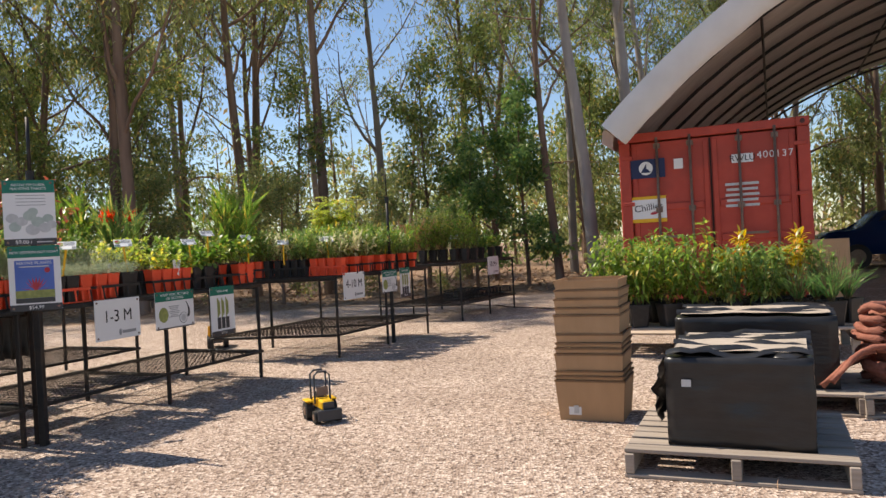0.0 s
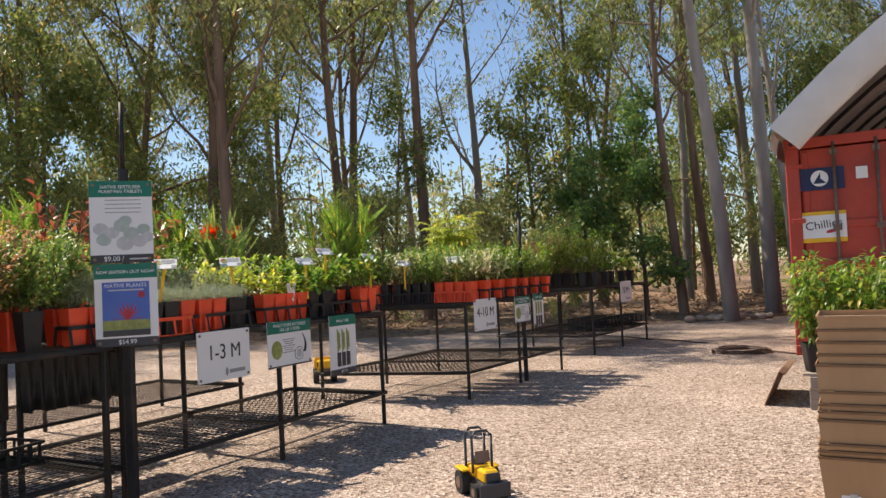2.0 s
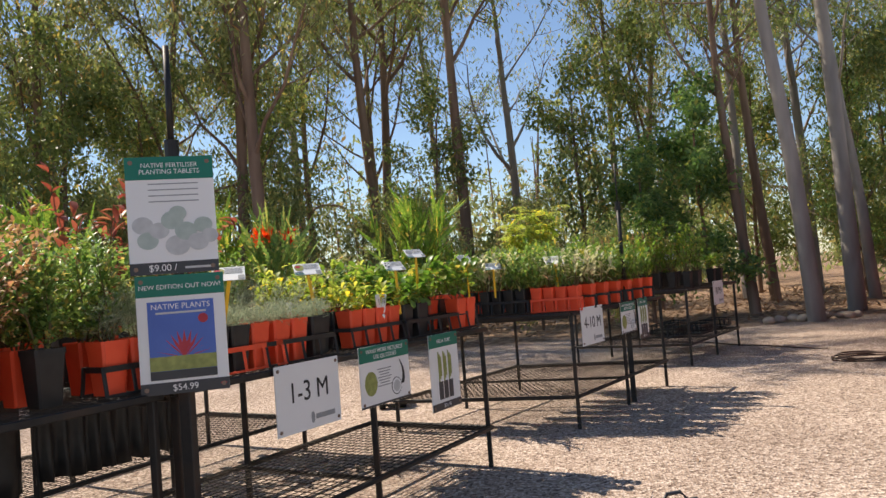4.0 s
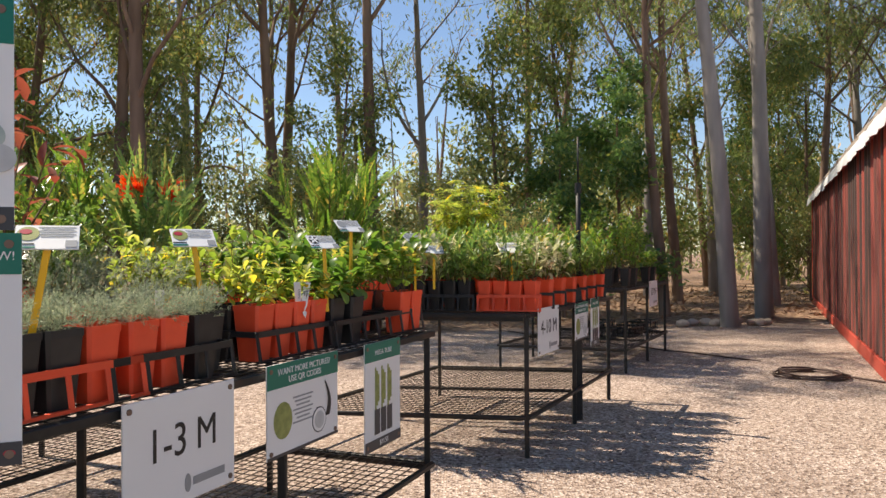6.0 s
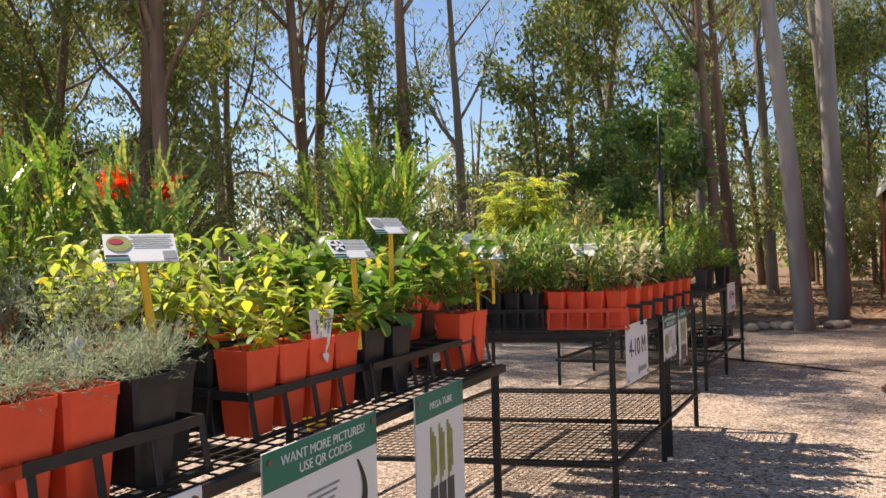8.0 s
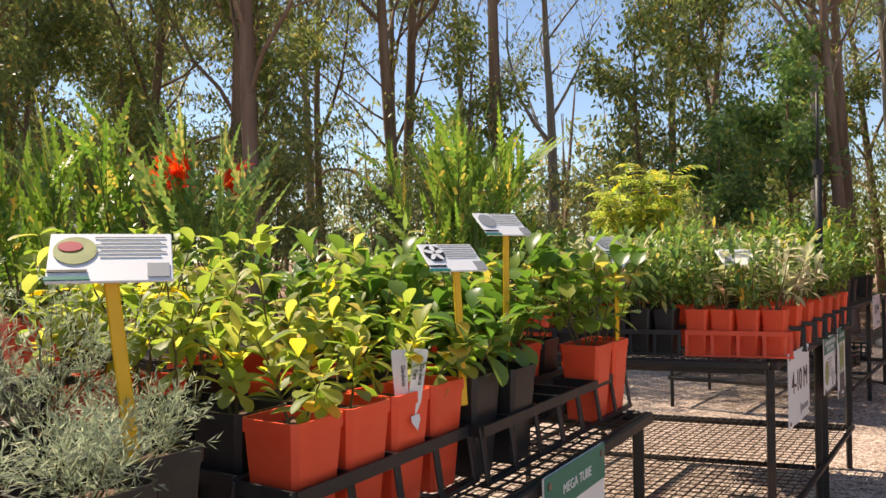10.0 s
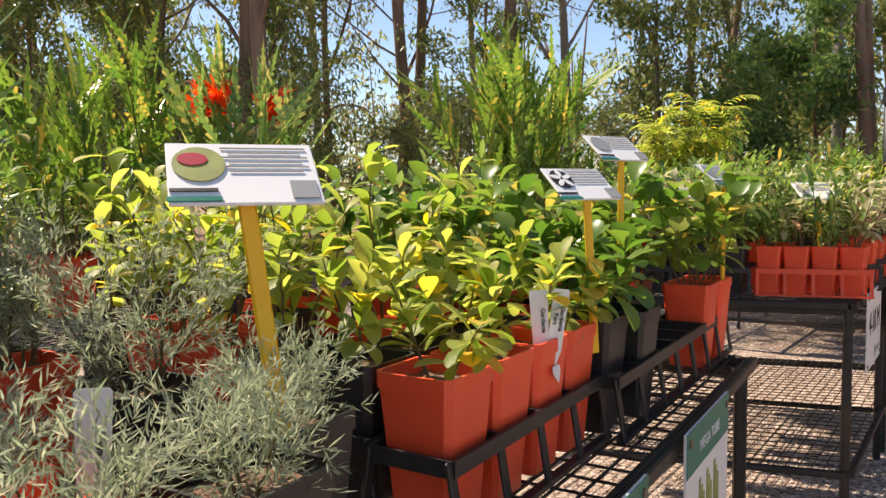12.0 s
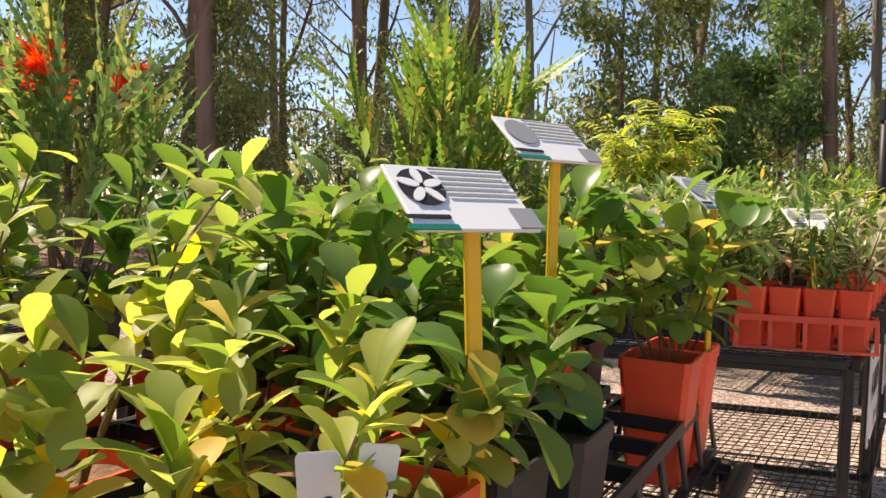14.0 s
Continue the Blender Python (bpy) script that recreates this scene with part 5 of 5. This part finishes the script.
kinds = [tall_pot("bushy bright green chilli-like plant in a black pot", 201, L_GREEN, (0.74, 9, 0.32, f_basil, 0.006, 0.3)),
         tall_pot("bushy bright green leafy plant in a black pot", 202, L_GREEN, (0.68, 9, 0.36, f_basil, 0.006, 0.3)),
         tall_pot("orange and yellow croton in a black pot", 203, L_CROTON, (0.66, 6, 0.22, f_croton, 0.007, 0.2)),
         tall_pot("strappy green plant with arching leaves in a black pot", 204, L_BLUE, (0.5, 22, 0.35, f_strap, 0.003, 0.2)),
         tall_pot("small-leaved green shrub in a black pot", 205, L_MID, (0.55, 8, 0.35, f_basil, 0.005, 0.3)),
         tall_pot("tall single-stemmed seedling with a leafy top, staked", 206, L_LIME, (1.05, 1, 0.03, f_top, 0.008, 0.06))]
SU, SV = Vector((0.94, -0.342, 0)), Vector((0.342, 0.94, 0))
for u, v, k in ((0.10, 0.15, 0), (0.38, 0.12, 1), (0.66, 0.18, 0), (0.95, 0.12, 1), (0.2, 0.5, 1), (0.5, 0.52, 0), (0.8, 0.55, 1), (0.12, 0.82, 0), (0.45, 0.85, 1), (1.22, 0.15, 4), (1.5, 0.12, 4), (1.78, 0.16, 3),
                (2.05, 0.14, 3), (2.2, 0.4, 3), (1.3, 0.5, 2), (1.55, 0.52, 4), (1.8, 0.5, 2), (1.1, 0.78, 4), (1.42, 0.85, 4), (1.7, 0.84, 4), (2.0, 0.8, 4), (1.08, 0.35, 5), (0.98, 0.7, 5), (1.95, 0.36, 3)):
    p = Vector((1.42, 7.72, GZ + 0.282)) + SU * u + SV * v
    copy_thing(kinds[k], pose(*p, 0, 0, rng.random() * 360))
for t in kinds:
    for o in (t, *t.children_recursive):
        bpy.data.objects.remove(o)


# ---- rope bundle, leaning board, car ----
def rope_bundle():
    pallet(pose(2.56, 4.98, GZ, 0, 0, -14), 1.0, 0.9)
    t = thing("rope_bundle", "heap of thick reddish coir rope on a pallet", "rope", m=pose(3.02, 5.30, GZ + 0.14))
    r = random.Random(3)
    for i in range(17):
        V, F = [], []
        R, z = rnd(r, 0.19, 0.33), 0.03 + i * 0.028
        pts = [Vector((R * math.cos(a) * (1 + 0.15 * noise.noise((a, i, 0))), R * 0.8 * math.sin(a), z + 0.05 * noise.noise((a * 1.3, i, 4)))) for a in [k * 6.283 / 22 for k in range(23)]]
        tube(V, F, pts, [0.024 + 0.004 * (k % 2) for k in range(23)], 7)
        raw("rope_coil", V, F, ROPE, t, smooth=True)
    for i in range(4):
        V, F = [], []
        pts = [Vector((-0.28 - k * 0.07, -0.25 + i * 0.12 + 0.03 * math.sin(k + i), 0.28 - 0.008 * k * k - i * 0.05)) for k in range(6)]
        tube(V, F, pts, [0.016 + 0.004 * (k % 2) for k in range(6)], 7)
        raw("rope_end", V, F, ROPE, t, smooth=True)


rope_bundle()
lb = thing("leaning_board", "brown plywood sheet leaning against the container", "board", m=pose(4.62, 9.98, GZ, -8, 0, -22))
part("sheet", box(bmesh.new(), (0.42, 0.02, 1.0), (0.1, 0, 0.5), bevel=0.003), CARD, lb)


def blue_car(m):
    t = thing("car", "dark blue car parked under the shelter", "car", m=m)
    prof = ((-2.1, 0.35), (-2.15, 0.75), (-1.9, 0.95), (-1.2, 1.0), (-0.7, 1.45), (0.8, 1.5), (1.5, 1.05), (2.1, 0.95), (2.15, 0.4))
    bm = bmesh.new()
    L = [bm.verts.new((x, -0.85 + (0.14 if z > 1.2 else 0), z)) for x, z in prof]
    R = [bm.verts.new((x, 0.85 - (0.14 if z > 1.2 else 0), z)) for x, z in prof]
    bm.faces.new(L)
    bm.faces.new(R[::-1])
    for k in range(len(prof)):
        bm.faces.new((L[k], R[k], R[(k + 1) % len(prof)], L[(k + 1) % len(prof)]))
    bmesh.ops.bevel(bm, geom=bm.edges[:], offset=0.05, segments=2, affect="EDGES")
    part("body", bm, CARBLUE, t, smooth=True)
    for y in (-0.80, 0.80):
        bm = bmesh.new()
        bm.faces.new([bm.verts.new((x, y * (1.02 if z < 1.1 else 0.95), z)) for x, z in ((-1.0, 1.05), (-0.62, 1.38), (0.72, 1.41), (1.2, 1.08))])
        part("side_window", bm, GLASS, t)
    for x in (-1.35, 1.35):
        for y in (-0.8, 0.8):
            w = part("wheel", cyl(bmesh.new(), (x, y - 0.1, 0.32), (x, y + 0.1, 0.32), 0.32, seg=20), RUBBER, t, "black tyre")
            part("rim", cyl(bmesh.new(), (x, y - 0.115, 0.32), (x, y + 0.115, 0.32), 0.19, seg=16), BAR, w)


blue_car(pose(11.3, 20.0, GZ, 0, 0, -14))


# ---- toys ----
def toy_wheels(t, spots, r, w):
    for x, y in spots:
        wh = part("wheel", cyl(bmesh.new(), (x, y - w / 2, r), (x, y + w / 2, r), r, seg=16), RUBBER, t, "black plastic wheel")
        part("hub", cyl(bmesh.new(), (x, y - w / 2 - 0.003, r), (x, y + w / 2 + 0.003, r), r * 0.5, seg=12), BAR, wh)


def toy_tractor(m):
    t = thing("toy_tractor", "yellow and black plastic toy tractor on the gravel", "toy", m=m)
    toy_wheels(t, ((-0.10, -0.085), (-0.10, 0.085)), 0.062, 0.05)
    toy_wheels(t, ((0.075, -0.075), (0.075, 0.075)), 0.045, 0.04)
    part("chassis", box(bmesh.new(), (0.24, 0.09, 0.05), (-0.01, 0, 0.065), bevel=0.01), CHAR, t)
    part("bonnet", box(bmesh.new(), (0.14, 0.085, 0.07), (0.045, 0, 0.12), bevel=0.012), YELLOW, t)
    part("rear_body", box(bmesh.new(), (0.10, 0.10, 0.06), (-0.085, 0, 0.12), bevel=0.01), YELLOW, t)
    for y in (-0.085, 0.085):
        part("mudguard", box(bmesh.new(), (0.12, 0.05, 0.012), (-0.10, y, 0.132), bevel=0.005), YELLOW, t)
    part("seat", box(bmesh.new(), (0.05, 0.06, 0.05), (-0.08, 0, 0.165), bevel=0.008), CHAR, t)
    part("grille", box(bmesh.new(), (0.012, 0.075, 0.055), (0.119, 0, 0.118), bevel=0.003), CHAR, t)
    part("front_blade", box(bmesh.new(), (0.02, 0.17, 0.075), (0.145, 0, 0.062), bevel=0.006), CHAR, t)
    for x in (-0.12, -0.02):
        V, F = [], []
        tube(V, F, [Vector((x, -0.055, 0.12)), Vector((x, -0.055, 0.31)), Vector((x, -0.03, 0.335)), Vector((x, 0.03, 0.335)), Vector((x, 0.055, 0.31)), Vector((x, 0.055, 0.12))], [0.008] * 6, 6)
        raw("roll_bar", V, F, CHAR, t, smooth=True)
    part("windscreen", box(bmesh.new(), (0.006, 0.08, 0.06), (-0.015, 0, 0.20), Matrix.Rotation(-0.2, 3, "Y")), BAR, t)


def toy_truck(m):
    t = thing("toy_truck", "yellow toy dump truck with big black wheels", "toy", m=m)
    toy_wheels(t, ((-0.13, -0.10), (-0.13, 0.10), (0.12, -0.10), (0.12, 0.10)), 0.075, 0.06)
    part("chassis", box(bmesh.new(), (0.40, 0.12, 0.05), (0, 0, 0.10), bevel=0.01), CHAR, t)
    bm = bmesh.new()
    box(bm, (0.26, 0.22, 0.012), (-0.08, 0, 0.16))
    for y in (-0.11, 0.11):
        box(bm, (0.27, 0.012, 0.10), (-0.08, y, 0.205))
    box(bm, (0.012, 0.22, 0.13), (0.055, 0, 0.22))
    part("dump_bed", bm, YELLOW, t)
    part("cab", box(bmesh.new(), (0.10, 0.17, 0.13), (0.13, 0, 0.19), bevel=0.012), YELLOW, t)
    part("cab_window", box(bmesh.new(), (0.08, 0.175, 0.05), (0.135, 0, 0.215)), GLASS, t)
    part("grille", box(bmesh.new(), (0.012, 0.13, 0.05), (0.19, 0, 0.14), bevel=0.003), BAR, t)


toy_tractor(pose(-0.835, 5.56, GZ, 0, 0, -62))
toy_truck(pose(-3.12, 9.95, GZ, 0, 0, -70))


# ---- black crates on the lower shelf, trays below the third bench ----
def crate(m, label="black open plastic crate on the lower shelf"):
    t = thing("crate", label, "crate", "black crates", m=m)
    w, d, h = 0.36, 0.27, 0.11
    part("floor_panel", box(bmesh.new(), (w, d, 0.006), (0, 0, 0.004)), BLACKPOT, t)
    for sx, sy, lx, ly in ((0, -1, w, 0.012), (0, 1, w, 0.012), (-1, 0, 0.012, d), (1, 0, 0.012, d)):
        for z in (0.012, h):
            part("rim", box(bmesh.new(), (lx, ly, 0.016), (sx * w / 2, sy * d / 2, z)), BLACKPOT, t)
        n = 6 if sy else 4
        for k in range(n):
            f = (k + 0.5) / n - 0.5
            part("slat", box(bmesh.new(), (0.016 if sy else 0.006, 0.006 if sy else 0.016, h), (sx * w / 2 + (f * w if sy else 0), sy * d / 2 + (f * d if sx else 0), h / 2)), BLACKPOT, t)


S1 = 0.20 + 0.02
for a, l, z in ((-0.62, 0.35, 0), (-0.62, 0.35, 0.12), (-0.22, 0.62, 0), (-1.05, 0.4, 0), (-1.05, 0.4, 0.12), (-1.5, 0.45, 0), (-1.5, 0.45, 0.12)):
    p = o1 + D1B * a + W1B * l
    crate(pose(p.x, p.y, S1 + z, 0, 0, 71 + rnd(rng, -6, 6)))
for a, l in ((1.2, 0.3), (1.65, 0.35), (2.1, 0.3), (1.4, 0.8), (1.9, 0.8), (0.8, 0.5)):
    p = B3[0] + B3[1] * a + B3[2] * l
    crate(pose(p.x, p.y, S1, 0, 0, 62 + rnd(rng, -8, 8)), "black plastic crate below the far bench")


# ---- black folded sheets added under the nearer benches for a dark mass ----
def shade_cloth(bf, a0, a1, drop):
    t = thing("shade_cloth", "black folded sheet added for a dark mass under the bench top", "cloth", "shade cloths")
    V, F = [], []
    n = 70
    for i in range(n + 1):
        a = a0 + (a1 - a0) * i / n
        for j in range(6):
            f = j / 5
            p = bf[0] + bf[1] * a + bf[2] * (bf[4] - 0.05 + 0.03 * f * math.sin(i * 0.9) + 0.02 * noise.noise((i * 0.4, j, 3)))
            V.append(Vector((p.x, p.y, BH - 0.005 - drop * f * (1 + 0.12 * noise.noise((i * 0.15, 0, 8))))))
    for i in range(n):
        for j in range(5):
            k = 6 * i + j
            F.append((k, k + 1, k + 7, k + 6))
    c = raw("cloth", V, F, BLACKPOT, t, "added black folded sheet", True)
    c.modifiers.new("thick", "SOLIDIFY").thickness = 0.003


shade_cloth(B0, 0.0, 2.46, 0.42)
shade_cloth(B1F, 0.0, 0.75, 0.40)


# ---- hose, kerb, litter, stones ----
V, F = [], []
r = random.Random(9)
pts = []
for k in range(70):
    a = k * 0.36
    R = 0.32 + 0.05 * math.sin(k * 0.9)
    pts.append(Vector((1.85 + R * math.cos(a) * 1.0 + 0.05 * noise.noise((k * 0.3, 0, 0)), 11.55 + R * math.sin(a) * 0.9, GZ + 0.014 + 0.012 * (k // 18))))
for k in range(12):
    pts.append(Vector((2.15 + 0.02 * k, 11.55 - 0.035 * k, GZ + 0.014)))
tube(V, F, pts, [0.011] * len(pts), 6)
tagged(raw("garden_hose", V, F, HOSE, smooth=True), "loosely coiled dark garden hose on the gravel", "hose")
V, F = [], []
pts = [Vector((1.75 - 0.13 * k, 12.6 + 0.16 * k + 0.2 * noise.noise((k * 0.4, 1, 1)), GZ + 0.012)) for k in range(22)]
tube(V, F, pts, [0.010] * len(pts), 5)
tagged(raw("irrigation_pipe", V, F, HOSE, smooth=True), "thin dark irrigation pipe lying across the gravel", "pipe")
kb = thing("concrete_strip", "sandy concrete strip edging the yard by the container", "kerb", kind="structure", m=pose(2.05, 9.4, GZ, 0, 0, -22))
part("strip", box(bmesh.new(), (2.6, 2.2, 0.03), (1.3, 0.95, 0.012), bevel=0.006), CONCRETE, kb)
V, F = [], []
for _ in range(9000):
    x, y = rnd(r, -14, 14), rnd(r, 13, 30)
    if y - 0.28 * x < 16.0 + r.random() * 1.5 or (2.2 < x - (y - 11.2) * 0.42 < 5.6 and y < 23):
        continue
    d = Vector((rnd(r, -1, 1), rnd(r, -1, 1), rnd(r, -0.15, 0.5))).normalized()
    blade(V, F, Vector((x, y, GZ + rnd(r, 0.01, 0.09))), d, d.cross(unit(r)).normalized(), rnd(r, 0.08, 0.26), rnd(r, 0.015, 0.05))
for _ in range(500):
    x, y = rnd(r, -5, 4), rnd(r, 2, 13.5)
    d = Vector((rnd(r, -1, 1), rnd(r, -1, 1), rnd(r, 0, 0.2))).normalized()
    blade(V, F, Vector((x, y, GZ + 0.008)), d, d.cross(Vector((0, 0, 1))).normalized(), rnd(r, 0.03, 0.08), rnd(r, 0.006, 0.014))
tagged(raw("leaf_litter", V, F, LITTER), "dry fallen leaves and bark under the trees", "leaf litter", kind="stuff")
for i in range(14):
    bm = bmesh.new()
    bmesh.ops.create_icosphere(bm, subdivisions=2, radius=rnd(r, 0.06, 0.12))
    for v in bm.verts:
        v.co *= 1 + 0.3 * noise.noise(v.co * 9 + Vector((i * 3, 0, 0)))
        v.co.z *= 0.7
    st = part("edge_stone", bm, CONCRETE, smooth=True)
    st.location = (2.1 + i * 0.12 + rnd(r, -0.1, 0.1), 17.1 + i * 0.02 + rnd(r, -0.15, 0.15), GZ + 0.03)
    tagged(st, "pale rough stone edging the gravel yard", "stone", "edging stones")
V, F = [], []
for _ in range(2600):
    x, y = rnd(r, -3.2, 3.2), rnd(r, 2.6, 11)
    s = rnd(r, 0.004, 0.010)
    i = len(V)
    V += [Vector((x + s * rnd(r, 0.7, 1.3) * a, y + s * rnd(r, 0.7, 1.3) * b, GZ + c)) for a, b, c in ((1, 0, 0), (0, 1, 0), (-1, 0, 0), (0, -1, 0), (0.1, 0.1, s * 1.1))]
    F += [(i, i + 1, i + 4), (i + 1, i + 2, i + 4), (i + 2, i + 3, i + 4), (i + 3, i, i + 4)]
tagged(raw("loose_gravel", V, F, CONCRETE), "loose pale gravel stones on the yard", "gravel", kind="stuff")
